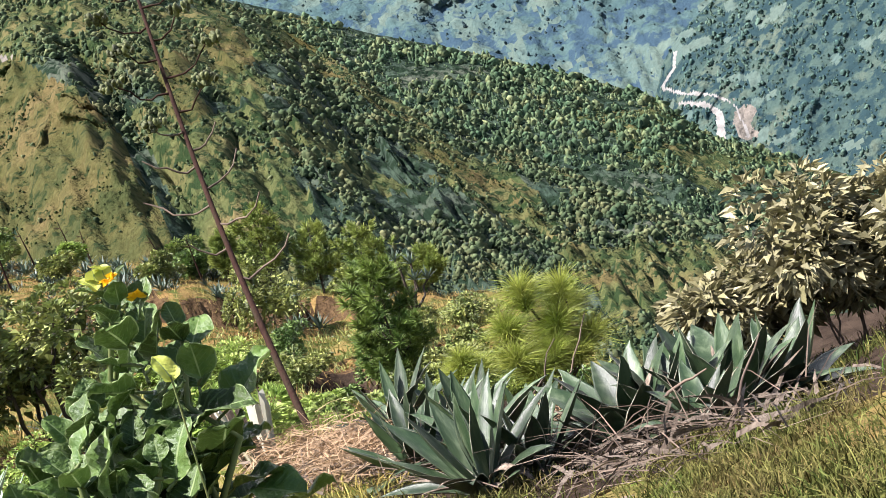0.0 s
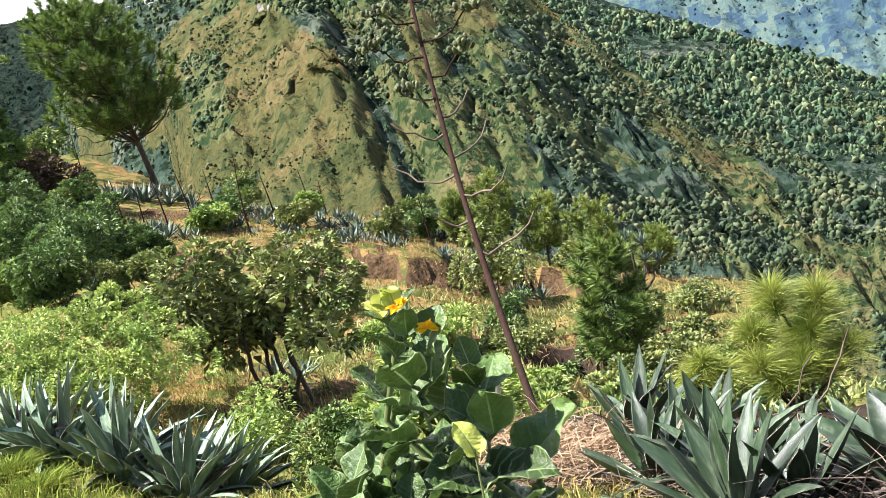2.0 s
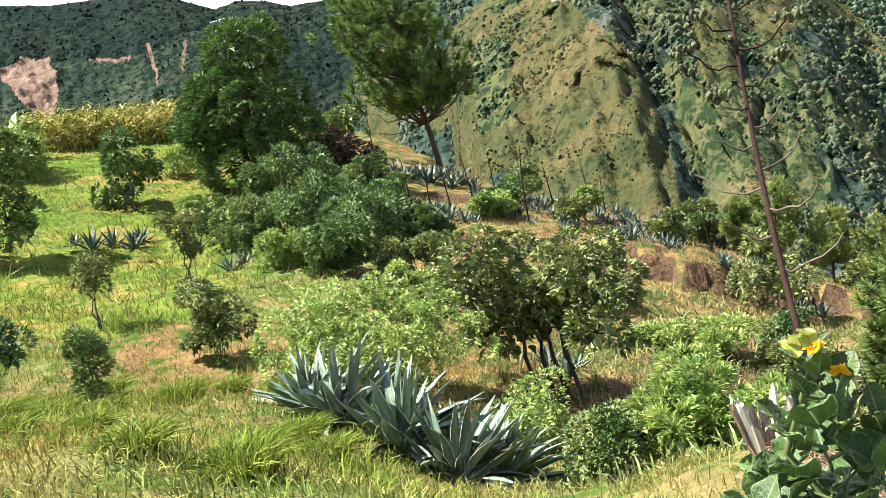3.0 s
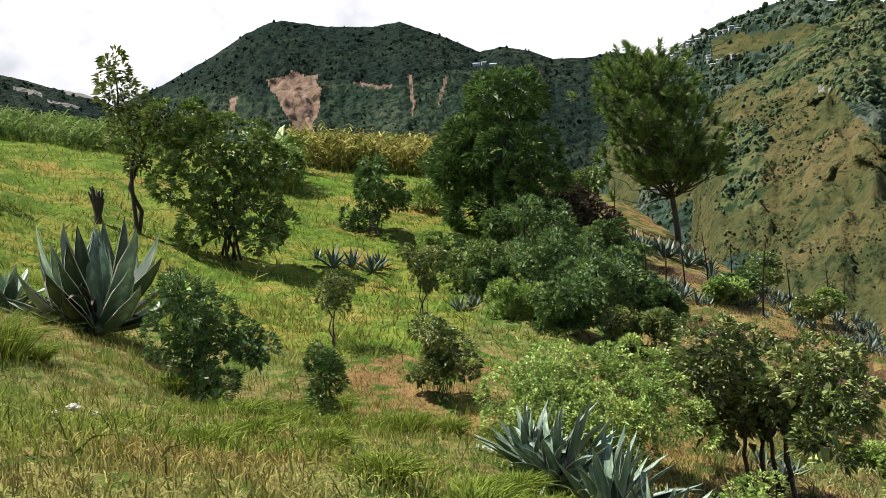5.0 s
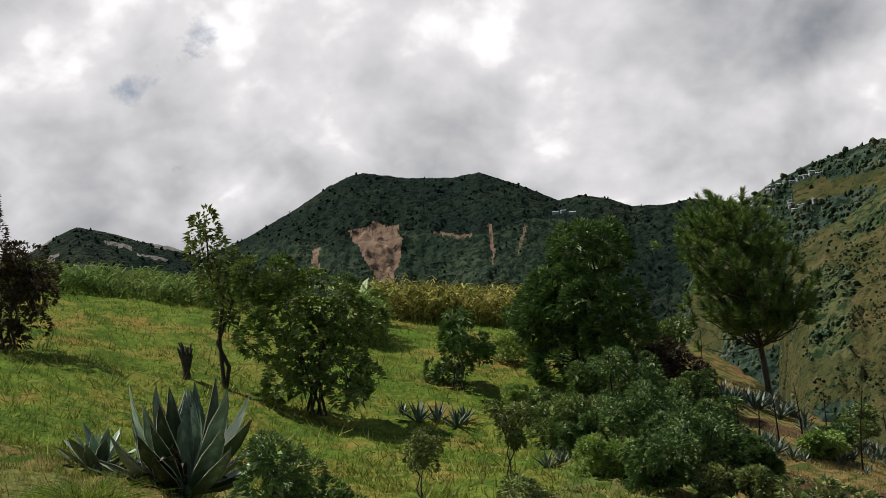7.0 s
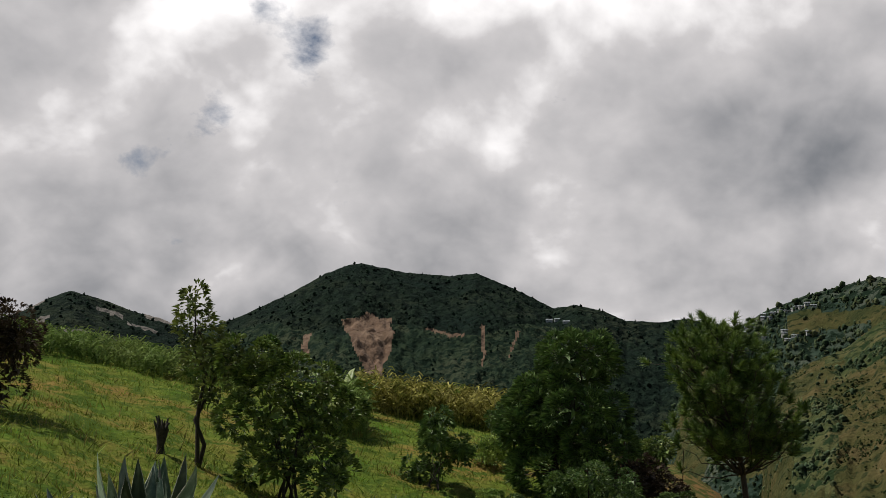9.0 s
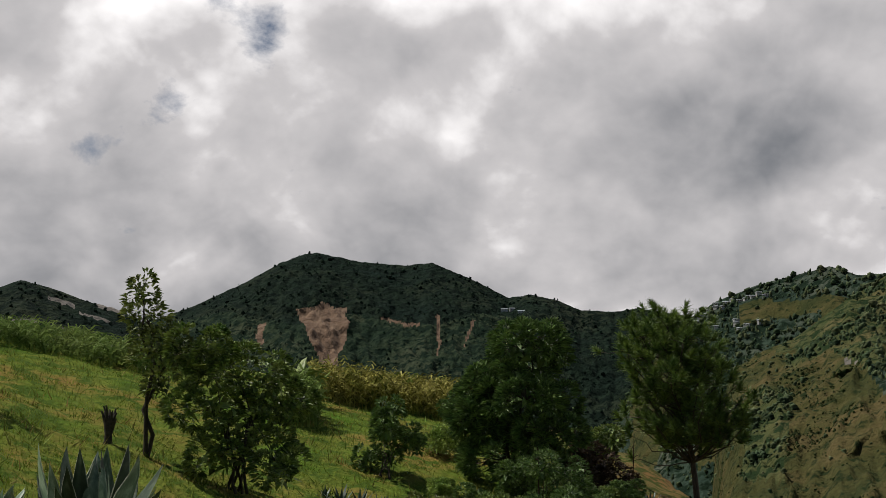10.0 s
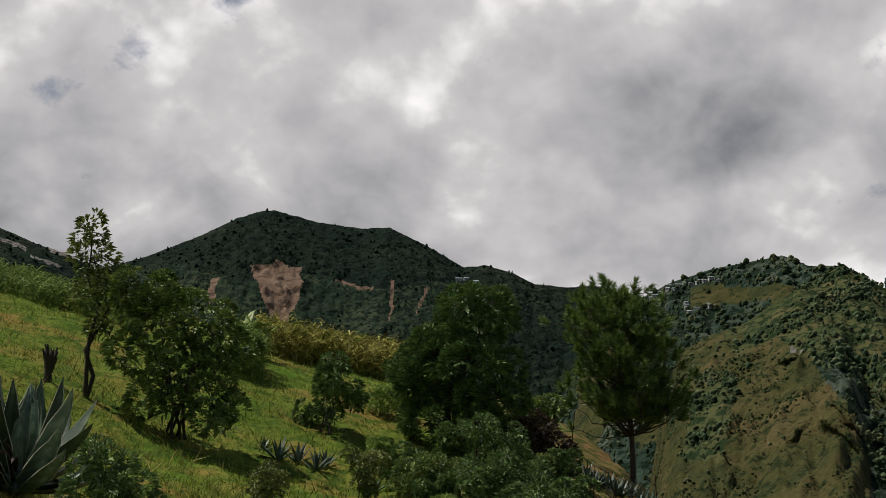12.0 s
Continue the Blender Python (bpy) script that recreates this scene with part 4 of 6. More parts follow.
def tree_lump(rng, sides=6, conifer=False):
    h = np.array([0.02, 0.18, 0.42, 0.68, 0.88, 1.0])
    r = np.array([0.30, 0.40, 0.32, 0.21, 0.10, 0.0]) if conifer else np.array([0.30, 0.46, 0.52, 0.45, 0.26, 0.0])
    th = np.linspace(0, 2 * np.pi, sides, endpoint=False)
    v = []
    for i in range(5):
        rr = r[i] * rng.uniform(0.76, 1.2, sides)
        v += [(rr[k] * math.cos(th[k] + i * 0.5), rr[k] * math.sin(th[k] + i * 0.5), h[i] + rng.normal() * 0.04) for k in range(sides)]
    v.append((0, 0, 1))
    f = []
    for i in range(4):
        for k in range(sides):
            a, b = i * sides + k, i * sides + (k + 1) % sides
            f += [(a, b, b + sides), (a, b + sides, a + sides)]
    f += [(4 * sides + k, 4 * sides + (k + 1) % sides, 5 * sides) for k in range(sides)]
    return np.array(v, float), np.array(f)


def far_tree(rng, conifer=False, sides=4):
    """A far tree one unit high: a rough solid crown, rounded or pointed."""
    h = (0.0, 0.32, 0.68)
    r = (0.30, 0.29, 0.17) if conifer else (0.34, 0.50, 0.38)
    v = []
    for i in range(3):
        for k in range(sides):
            a = 2 * math.pi * (k + 0.5 * i) / sides
            q = r[i] * rng.uniform(0.6, 1.4)
            v.append((q * math.cos(a), q * math.sin(a), h[i] + rng.normal() * 0.05))
    v.append((rng.normal() * 0.08, rng.normal() * 0.08, 1.0))
    f = []
    for i in range(2):
        for k in range(sides):
            a, b = i * sides + k, i * sides + (k + 1) % sides
            f += [(a, b, b + sides), (a, b + sides, a + sides)]
    f += [(2 * sides + k, 2 * sides + (k + 1) % sides, 3 * sides) for k in range(sides)]
    return np.array(v, float), np.array(f)


def woods(name, label, grid, count, size, mat, keep, seed, conifer=0.5, rows=None):
    """Far trees and scrub scattered over a mountain face, too many to count."""
    rng = np.random.default_rng(seed)
    kinds = [far_tree(rng, i % 2 == 0) for i in range(24)]
    far = float(np.hypot(grid[..., 0], grid[..., 1]).max())
    # the foot of a slope bears low scrub, the heights bear trees
    near = lambda p: min(1.0, max(0.3, 1.15 * math.hypot(p[0], p[1]) / far))
    n_az, k = grid.shape[0], rows or grid.shape[1] - 4
    arr, tries = [], 0
    while len(arr) < count and tries < count * 12:
        tries += 1
        i, j = rng.random() * (n_az - 1.01), rng.random() * (k - 1.01)
        i0, j0 = int(i), int(j)
        fi, fj = i - i0, j - j0
        p = (grid[i0, j0] * (1 - fi) + grid[i0 + 1, j0] * fi) * (1 - fj) + (grid[i0, j0 + 1] * (1 - fi) + grid[i0 + 1, j0 + 1] * fi) * fj
        a, e = math.degrees(math.atan2(p[0], p[1])), math.degrees(math.atan2(p[2] - 1.6, math.hypot(p[0], p[1])))
        q = keep(a, e, Vector(p))
        if rng.random() > q:
            continue
        v, f = kinds[2 * int(rng.integers(12)) + int(rng.random() > conifer)]
        s = size * (0.35 + 1.15 * rng.random() ** 2) * (0.55 + 0.45 * q) * near(p)
        lean = rng.normal(size=2) * 0.16
        wv = v * [s * rng.uniform(0.8, 1.5), s * rng.uniform(0.8, 1.5), s * rng.uniform(0.7, 1.15)]
        wv[:, :2] += wv[:, 2:] * lean
        arr.append((wv + p - [0, 0, 0.08 * s], f))
    return tagged(new(name, quick_mesh(name, *joined(arr), mat, True)), label, "trees", kind="stuff")


def at(az, d, dz=0.0):
    x, y = polar(az, d)
    return x, y, float(ground_z(x, y)) + dz

# ---- far woods ----


def spur_cover(a, e, v):
    k = spur_face(a, e, v)
    return (0.04, 0.4, 1.0, 0.0)[k]


def patchy(v, base, gain, scale, seed):
    return min(1, max(0.04, base + gain * rag(v, scale, seed)))


woods("woods_spur", "dense woods on the mountain spur", SPUR, 24000, 7.0, M["far_wood"], lambda a, e, v: spur_cover(a, e, v) * patchy(v, 0.6, 2.4, 0.02, 5.0), 1, 0.25)
woods("scrub_spur", "low scrub dotted over brown mountain grass", SPUR, 6500, 2.1, M["far_shrub"], lambda a, e, v: (1.0 if spur_face(a, e, v) == 0 else 0.2) * patchy(v, 0.45, 2.2, 0.02, 6.0), 2, 0.0)
woods("woods_ridge", "pine woods covering a mountain ridge", WOODS, 17000, 9.5, M["pine_wood"], lambda a, e, v: (1.0 if a > 30 else 0.3) * patchy(v, 0.85, 1.5, 0.012, 2.0), 3, 0.6)
woods("woods_right", "woods on the mountainside over the valley road", RIGHT, 6500, 8.0, M["right_haze_wood"], lambda a, e, v: (0.8, 0.12, 0.0, 0.1)[right_face(a, e, v)] * (0.25 if 44 < a < 50 and -10.6 < e < -5.4 and nearness(a, e + 0.1, ROAD) < 0.35 else 1.0), 4, 0.5)
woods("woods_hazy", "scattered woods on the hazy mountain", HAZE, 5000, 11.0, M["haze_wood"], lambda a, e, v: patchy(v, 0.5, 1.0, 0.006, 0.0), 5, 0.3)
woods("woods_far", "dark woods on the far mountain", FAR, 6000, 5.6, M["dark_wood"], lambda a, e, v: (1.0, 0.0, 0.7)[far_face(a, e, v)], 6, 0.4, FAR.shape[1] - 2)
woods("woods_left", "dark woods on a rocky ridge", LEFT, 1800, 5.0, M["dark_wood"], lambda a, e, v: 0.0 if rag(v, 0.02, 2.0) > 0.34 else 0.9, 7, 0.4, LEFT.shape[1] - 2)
woods("woods_back", "woods between mountain fields", BACK, 4200, 6.5, M["far_wood"], lambda a, e, v: 0.05 if back_face(a, e, v) else 0.9, 8, 0.5, BACK.shape[1] - 2)

# ---- village, road and fields on the mountains ----


def on_face(grid, az, el, rise=0.0):
    """The place on a mountain face seen from the path at that bearing and elevation."""
    a = np.degrees(np.arctan2(grid[:, 20, 0], grid[:, 20, 1]))
    i = int(np.argmin(np.abs(a - az)))
    col = grid[i]
    e = np.degrees(np.arctan2(col[:, 2] - 1.6, np.hypot(col[:, 0], col[:, 1])))
    j = int(np.argmax(e >= el)) if (e >= el).any() else len(e) - 4
    p = col[max(j, 1)]
    return np.array([p[0], p[1], p[2] + rise])


def house(place, w, d, h, turn, wall, roof, label):
    ob = thing("house", place, label, "house", "village houses", turn)
    x, y = w / 2, d / 2
    part("wall", mesh_from("wall", [(-x, -y, -3), (x, -y, -3), (x, y, -3), (-x, y, -3), (-x, -y, h), (x, -y, h), (x, y, h), (-x, y, h)],
                           [(0, 1, 5, 4), (1, 2, 6, 5), (2, 3, 7, 6), (3, 0, 4, 7), (4, 5, 6, 7)], wall), ob)
    x, y, r = x + 0.5, y + 0.5, h + 0.28 * d
    part("roof", mesh_from("roof", [(-x, -y, h + 0.02), (x, -y, h + 0.02), (x, y, h + 0.02), (-x, y, h + 0.02), (-x, 0, r), (x, 0, r),
                                    (-x, -y, h + 0.3), (x, -y, h + 0.3), (x, y, h + 0.3), (-x, y, h + 0.3)],
                           [(0, 1, 7, 6), (2, 3, 9, 8), (6, 7, 5, 4), (8, 9, 4, 5), (0, 6, 4, 9, 3), (1, 2, 8, 5, 7), (3, 2, 1, 0)], roof), ob, "pale metal roof")
    for k in (-0.25, 0.25):
        part("window", mesh_from("window", [(k * w - 0.6, -d / 2 - 0.06, 1.0), (k * w + 0.6, -d / 2 - 0.06, 1.0), (k * w + 0.6, -d / 2 - 0.06, 2.2), (k * w - 0.6, -d / 2 - 0.06, 2.2)], [(0, 1, 2, 3)], M["char"]), ob)
    return ob


hr = np.random.default_rng(5)
for k in range(22):
    az = 11.6 + 0.21 * k + hr.normal() * 0.1
    el = float(np.interp(az, *BACK_CREST)) - 0.32 - 0.11 * max(0, az - 12.5) - abs(hr.normal()) * 0.08
    if k > 15:
        az, el = 12.4 + hr.random() * 2.6, 6.1 + hr.random() * 0.5
    house(on_face(BACK, az, el), hr.uniform(4, 7), hr.uniform(3, 5), hr.uniform(1.8, 2.4), hr.uniform(-40, 40), M["plaster"], M["tin"], "small white house with a metal roof on the ridge")
for az, el in ((2.6, 7.15), (3.0, 7.2), (3.4, 7.1)):
    house(on_face(FAR, az, el), 14, 8, 3.2, hr.uniform(-30, 30), M["plaster"], M["tin"], "tiny pale house on the far mountain")


# ---- trees and shrubs of the hillside ----
bush("sapling", "slender young tree with sparse small leaves", "tree", at(-13.9, 50), 2.4, 7.6, 0.30, M["leaf_olive"], 70, 22, 0.36, 2, 11, trunk=M["bark"], clump=0.13, stem_r=0.026,
     lobes=[(-0.65, 6.9, 1.0, 1.6), (-0.4, 5.7, 1.7, 1.8), (-0.1, 4.4, 1.8, 1.8), (0.8, 4.6, 1.4, 1.6), (0.4, 3.0, 1.2, 1.4)])
bush("tree", "bushy many-stemmed tree with glossy dark leaves", "tree", at(-10.0, 48.2), 4.6, 6.6, 0.26, M["leaf_mid"], 150, 80, 0.12, 6, 12, clump=0.078, stem_r=0.02,
     lobes=[(-1.5, 5.5, 3.0, 2.2), (-0.2, 4.6, 4.4, 2.4), (-1.2, 3.2, 4.0, 2.2), (0.6, 2.0, 4.0, 2.2), (1.6, 3.6, 2.6, 2.2), (1.9, 0.8, 2.2, 1.4), (-0.6, 1.3, 2.6, 1.6)])
bush("shrub", "dense green shrub on dry grass", "shrub", at(-12.2, 20.7), 1.75, 2.0, 0.12, M["leaf_dark"], 90, 60, 0.03, 7, 13, clump=0.09, narrow=0.3, stem_r=0.012)
bush("shrub", "small upright green shrub on the slope", "shrub", at(-6.7, 19.6), 0.85, 1.1, 0.10, M["leaf_mid"], 50, 40, 0.03, 6, 14, clump=0.11, narrow=0.3, stem_r=0.012)
bush("sapling", "thin sapling with pale sparse leaves", "tree", at(-5.8, 28.9), 1.0, 1.9, 0.10, M["leaf_olive"], 34, 34, 0.45, 3, 15, clump=0.10, stem_r=0.02)
bush("sapling", "small slender tree with pale leaves", "tree", at(-1.3, 35), 1.3, 2.2, 0.12, M["leaf_olive"], 44, 36, 0.4, 2, 16, clump=0.10, stem_r=0.024)
bush("shrub", "reddish-green shrub on the dry slope", "shrub", at(-0.84, 25), 1.4, 1.65, 0.10, M["leaf_olive"], 80, 44, 0.12, 6, 17, clump=0.10, stem_r=0.014)
bush("tree", "round dark green tree on the slope", "tree", at(-3.0, 58), 2.9, 3.6, 0.24, M["leaf_dark"], 80, 50, 0.05, 4, 18, clump=0.10, narrow=0.35)
bush("tree", "big dark evergreen tree with domed tufted crown", "tree", at(2.9, 60.4), 5.8, 8.4, 0.36, M["leaf_dark"], 360, 84, 0.05, 3, 19, clump=0.11, narrow=0.26, upward=0.7,
     lobes=[(0.8, 7.3, 4.2, 2.3), (0.2, 6.0, 4.4, 1.7), (-1.6, 5.2, 2.6, 2.0), (0.5, 4.5, 5.6, 2.1), (-1.1, 3.1, 3.8, 2.0), (1.6, 2.7, 3.4, 2.2), (-0.2, 1.4, 5.6, 2.6), (-2.4, 3.6, 1.8, 2.0)], trunk=M["bark"], stem_r=0.03)
bush("tree", "small round tree beside the big evergreen", "tree", at(6.4, 67), 3.2, 4.2, 0.26, M["leaf_mid"], 70, 46, 0.3, 3, 20, clump=0.10)
bush("shrub", "dark shrub at the edge of the corn", "shrub", at(0.2, 74), 2.6, 3.0, 0.26, M["leaf_dark"], 50, 46, 0.05, 4, 21, clump=0.12)
bush("shrub", "dark purple-leaved bush behind the green thicket", "shrub", at(6.5, 62), 4.0, 3.2, 0.28, M["leaf_rust"], 70, 44, 0.03, 5, 22, clump=0.10, narrow=0.3)
pine("pine_tree", "tall leaning pine with a tufted crown", at(11.2, 77.5), 12.4, 8.4, (-1.9, -0.5), 23, 0.34, 520, 110, 0.56, trunk_r=0.034, thick=0.05, crown_shift=0.6)
BUSHES = [(2.4, 47, 4.2, 2.3), (4.9, 43, 4.0, 2.3), (7.6, 40, 3.6, 2.2), (0.9, 54, 3.4, 2.6), (4.6, 53, 4.0, 2.8), (6.8, 49, 3.6, 2.4), (3.4, 39, 3.0, 1.7), (8.6, 44, 2.6, 2.0),
          (1.9, 51, 3.2, 2.4), (6.2, 56, 3.4, 2.6), (8.2, 57, 2.6, 1.8), (5.9, 36, 3.0, 1.8), (9.0, 36, 2.6, 1.9), (-0.2, 60, 2.4, 2.2), (3.2, 56, 3.4, 2.6), (-0.4, 53, 2.2, 1.7), (0.3, 49, 2.0, 1.5), (1.4, 46, 2.0, 1.5), (-1.2, 57, 1.8, 1.7), (2.0, 43, 1.8, 1.3), (10.0, 40, 2.0, 1.6)]
for k, (az, d, w, h) in enumerate(BUSHES):
    if k % 5 == 3:
        continue
    bush("shrub", "dense dark-leaved bush growing in the tangled thicket" if k % 3 else "leafy mid-green bush in the thicket", "shrub", at(az, d), w * 0.72, h * (0.75, 1.15, 0.9)[k % 3], 0.17, M[("leaf_mid", "leaf_dark", "leaf_dark", "leaf_olive", "leaf_dark", "leaf_dark", "leaf_lime", "leaf_dark", "leaf_mid")[k % 9]], 80, 64, 0.0, 4, 100 + k,
         group="thicket bushes", clump=0.12, narrow=0.35)
bush("shrub", "broad lime-green leafy shrub in sunlight", "shrub", at(6.2, 20.6), 3.2, 1.9, 0.085, M["leaf_lime"], 210, 80, 0.0, 7, 31, clump=0.085, narrow=0.5, stem_r=0.012)
bush("shrub", "yellow-green leafy shrub beside the agaves", "shrub", at(3.6, 22.5), 1.7, 1.5, 0.09, M["leaf_lime"], 70, 50, 0.0, 6, 32, clump=0.11, stem_r=0.012)
bush("tree", "low spreading tree with glossy leaves and bare stems", "tree", at(14.1, 22.2), 3.3, 3.0, 0.15, M["leaf_olive"], 230, 44, 0.22, 5, 33, clump=0.075, stem_r=0.034, narrow=0.5)
bush("shrub", "green bush with narrow upright leaves", "shrub", at(20.8, 15.5), 1.8, 1.5, 0.15, M["leaf_lime"], 110, 50, 0.0, 7, 34, clump=0.09, narrow=0.22, upward=1.0, stem_r=0.012)
bush("shrub", "green bush with narrow upright leaves", "shrub", at(23.6, 17.0), 1.4, 1.2, 0.15, M["leaf_lime"], 80, 44, 0.0, 6, 35, clump=0.10, narrow=0.22, upward=1.0, stem_r=0.012)
bush("shrub", "pale green weedy bush beneath the tree", "shrub", at(12.5, 17.5), 1.6, 1.1, 0.08, M["leaf_lime"], 80, 44, 0.0, 6, 36, clump=0.13, stem_r=0.01)
bush("shrub", "leafy weeds beside the agave clump", "shrub", at(16.0, 15.0), 1.5, 1.0, 0.08, M["leaf_mid"], 80, 44, 0.0, 6, 37, clump=0.13, stem_r=0.01)
bush("shrub", "grey-leaved bush in shade under the pines", "shrub", at(24.6, 40), 2.4, 2.2, 0.16, M["leaf_olive"], 60, 44, 0.0, 4, 38, clump=0.12)
bush("shrub", "reddish-brown leafy bush on the crest", "shrub", at(-23.6, 50), 4.4, 6.0, 0.22, M["leaf_rust"], 110, 60, 0.02, 7, 39, clump=0.09, narrow=0.3)
# the leaf_dark bushes at 26.9 and 25.2 are added to stand for shade
for k, (az, d, w, h, m) in enumerate(((29.0, 30, 2.4, 2.0, "leaf_dark"), (32.5, 27, 2.2, 1.7, "leaf_olive"), (34.5, 22, 1.9, 1.5, "leaf_mid"), (25.2, 24, 1.4, 0.9, "leaf_lime"), (31.0, 19, 1.5, 1.1, "leaf_olive"),
                                      (17.6, 36, 2.0, 1.6, "leaf_lime"), (13.2, 33, 2.2, 1.8, "leaf_olive"), (22.6, 22, 2.0, 1.3, "leaf_lime"), (18.2, 20, 1.6, 1.1, "leaf_lime"), (25.6, 19, 1.4, 1.0, "leaf_mid"), (29.0, 13.0, 1.2, 0.9, "leaf_mid"), (26.2, 13.5, 1.2, 0.9, "leaf_lime"), (21.5, 30, 2.4, 1.5, "leaf_lime"), (24.6, 29, 2.0, 1.4, "leaf_olive"), (33.5, 36, 2.6, 1.6, "leaf_olive"),
                                      (36.2, 28, 2.4, 2.0, "leaf_rust"), (26.9, 30.4, 1.5, 1.3, "leaf_dark"), (25.2, 33, 1.6, 1.4, "leaf_dark"), (30.4, 33, 1.8, 1.5, "leaf_olive"), (30.2, 24, 1.8, 1.4, "leaf_olive"), (19.0, 30, 1.8, 1.2, "leaf_lime"), (15.6, 30, 1.8, 1.4, "leaf_olive"), (37.5, 17, 1.6, 1.3, "leaf_dark"))):
    bush("shrub", "low bush on the slope below the terrace", "shrub", at(az, d), w * 0.85, h * (0.45 if az < 25 else 0.62), 0.12, M[m], 64, 46, 0.0, 5, 140 + k, group="slope bushes", clump=0.13, stem_r=0.012)
for k, (az, d, h, w) in enumerate(((25.3, 48.5, 3.7, 2.4), (27.5, 48.5, 3.2, 2.2), (29.6, 47.5, 2.9, 2.4), (23.6, 52, 2.2, 1.3), (32.2, 46.0, 1.8, 1.6))):
    pine("pine_tree", "young yellow-green pine on the terrace edge", at(az, d), h, w, (0.5, 0), 50 + k, 0.36, 110, 70, 0.30, group="terrace pines", mat=M["needle_light"], trunk_r=0.04, thick=0.032, limbs_low=0)
pine("pine_tree", "dark drooping pine beside a shaded hollow", at(29.9, 28.6), 3.0, 1.9, (0.1, 0), 56, 0.08, 190, 80, 0.30, trunk_r=0.035, thick=0.026, limbs_low=0)


def young_pine(place, h, shoots, seed, label, needle=0.30):
    """A knee-high to head-high pine whose shoots end in round brushes of very long needles."""
    rng = np.random.default_rng(seed)
    ob = thing("young_pine", place, label, "pine tree")
    arr = []
    for x, y, z in shoots:
        arr.append(limb((0, 0, -0.1), (x, y, z), 0.022, 0.010, rng, 0.04))
    part("trunk", quick_mesh("trunk", *joined(arr), M["bark"], True), ob)
    for x, y, z in shoots:
        n = 760
        u = rng.random(n)
        base = np.array([x, y, z]) * (1 - 0.21 * u[:, None]) + [0, 0, 0]
        way = unit(rng.normal(size=(n, 3))) + np.array([0, 0, 0.95])
        v, f = strip_arrays(base, way, needle * rng.uniform(0.7, 1.15, n), 0.006, rng, 0.35)
        part("needles", quick_mesh("needles", v, f, M["needle_young"]), ob)
    return ob


young_pine(at(37.4, 11.2), 1.5, [(0, 0, 1.15), (0.42, -0.1, 1.0), (-0.25, 0.1, 0.85), (0.16, -0.2, 0.75), (0.62, 0.1, 0.72), (-0.42, -0.1, 0.6), (0.3, 0.2, 0.55), (-0.05, -0.25, 0.5), (0.5, -0.25, 0.45), (-0.3, -0.2, 0.4), (0.2, -0.3, 0.35)], 61, "young yellow-green pine with brushes of long needles", 0.34)
young_pine(at(33.6, 10.4), 0.6, [(0, 0, 0.42), (-0.12, 0, 0.3), (0.1, -0.1, 0.28)], 62, "small pine seedling behind the agaves", 0.24)

# ---- agaves ----
for az, d, size, n, seed, tl, sp, label in ((8.3, 14.6, 1.2, 62, 1, 6, 74, "large grey-green agave in a clump"), (6.2, 15.1, 1.2, 56, 2, -14, 78, "large grey-green agave leaning out of a clump"),
                                            (3.9, 15.7, 1.2, 52, 3, -24, 78, "large grey-green agave at the edge of a clump"), (10.2, 14.9, 1.05, 46, 4, 12, 74, "large grey-green agave in a clump"),
                                            (2.6, 16.3, 1.0, 40, 5, -26, 78, "large grey-green agave at the end of a clump")):
    agave(at(az, d), size, n, seed, label, tl, sp, 9, "agave clump", 0.78)
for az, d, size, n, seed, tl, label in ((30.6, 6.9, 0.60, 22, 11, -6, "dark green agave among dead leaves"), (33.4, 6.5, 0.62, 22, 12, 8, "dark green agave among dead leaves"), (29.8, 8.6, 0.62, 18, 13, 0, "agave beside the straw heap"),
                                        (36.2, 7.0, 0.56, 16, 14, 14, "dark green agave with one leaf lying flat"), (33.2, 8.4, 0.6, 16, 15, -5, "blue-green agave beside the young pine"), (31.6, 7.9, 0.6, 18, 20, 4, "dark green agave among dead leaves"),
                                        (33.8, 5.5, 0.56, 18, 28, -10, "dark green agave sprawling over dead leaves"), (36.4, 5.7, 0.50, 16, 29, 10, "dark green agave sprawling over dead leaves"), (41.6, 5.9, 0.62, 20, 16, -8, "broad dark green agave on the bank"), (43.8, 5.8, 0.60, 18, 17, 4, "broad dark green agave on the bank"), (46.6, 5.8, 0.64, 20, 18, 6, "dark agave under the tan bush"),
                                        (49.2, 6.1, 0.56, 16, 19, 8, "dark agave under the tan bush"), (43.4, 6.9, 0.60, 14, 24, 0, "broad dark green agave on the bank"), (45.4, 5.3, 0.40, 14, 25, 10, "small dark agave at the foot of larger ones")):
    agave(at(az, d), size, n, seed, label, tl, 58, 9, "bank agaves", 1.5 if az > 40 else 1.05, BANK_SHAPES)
agave(at(-16.7, 25.2), 2.25, 44, 21, "huge upright agave with leaves curving inwards", 4, 84, 9, "slope agaves", 1.25, CUP_SHAPES)
agave(at(-20.4, 26.6), 1.15, 22, 22, "pale agave beside a huge one", 0, 62, 4, "slope agaves", 1.5, OPEN_SHAPES)
agave(at(-17.9, 25.2), 1.35, 14, 23, "half-dead agave with grey withered leaves", -12, 74, 34, "slope agaves")

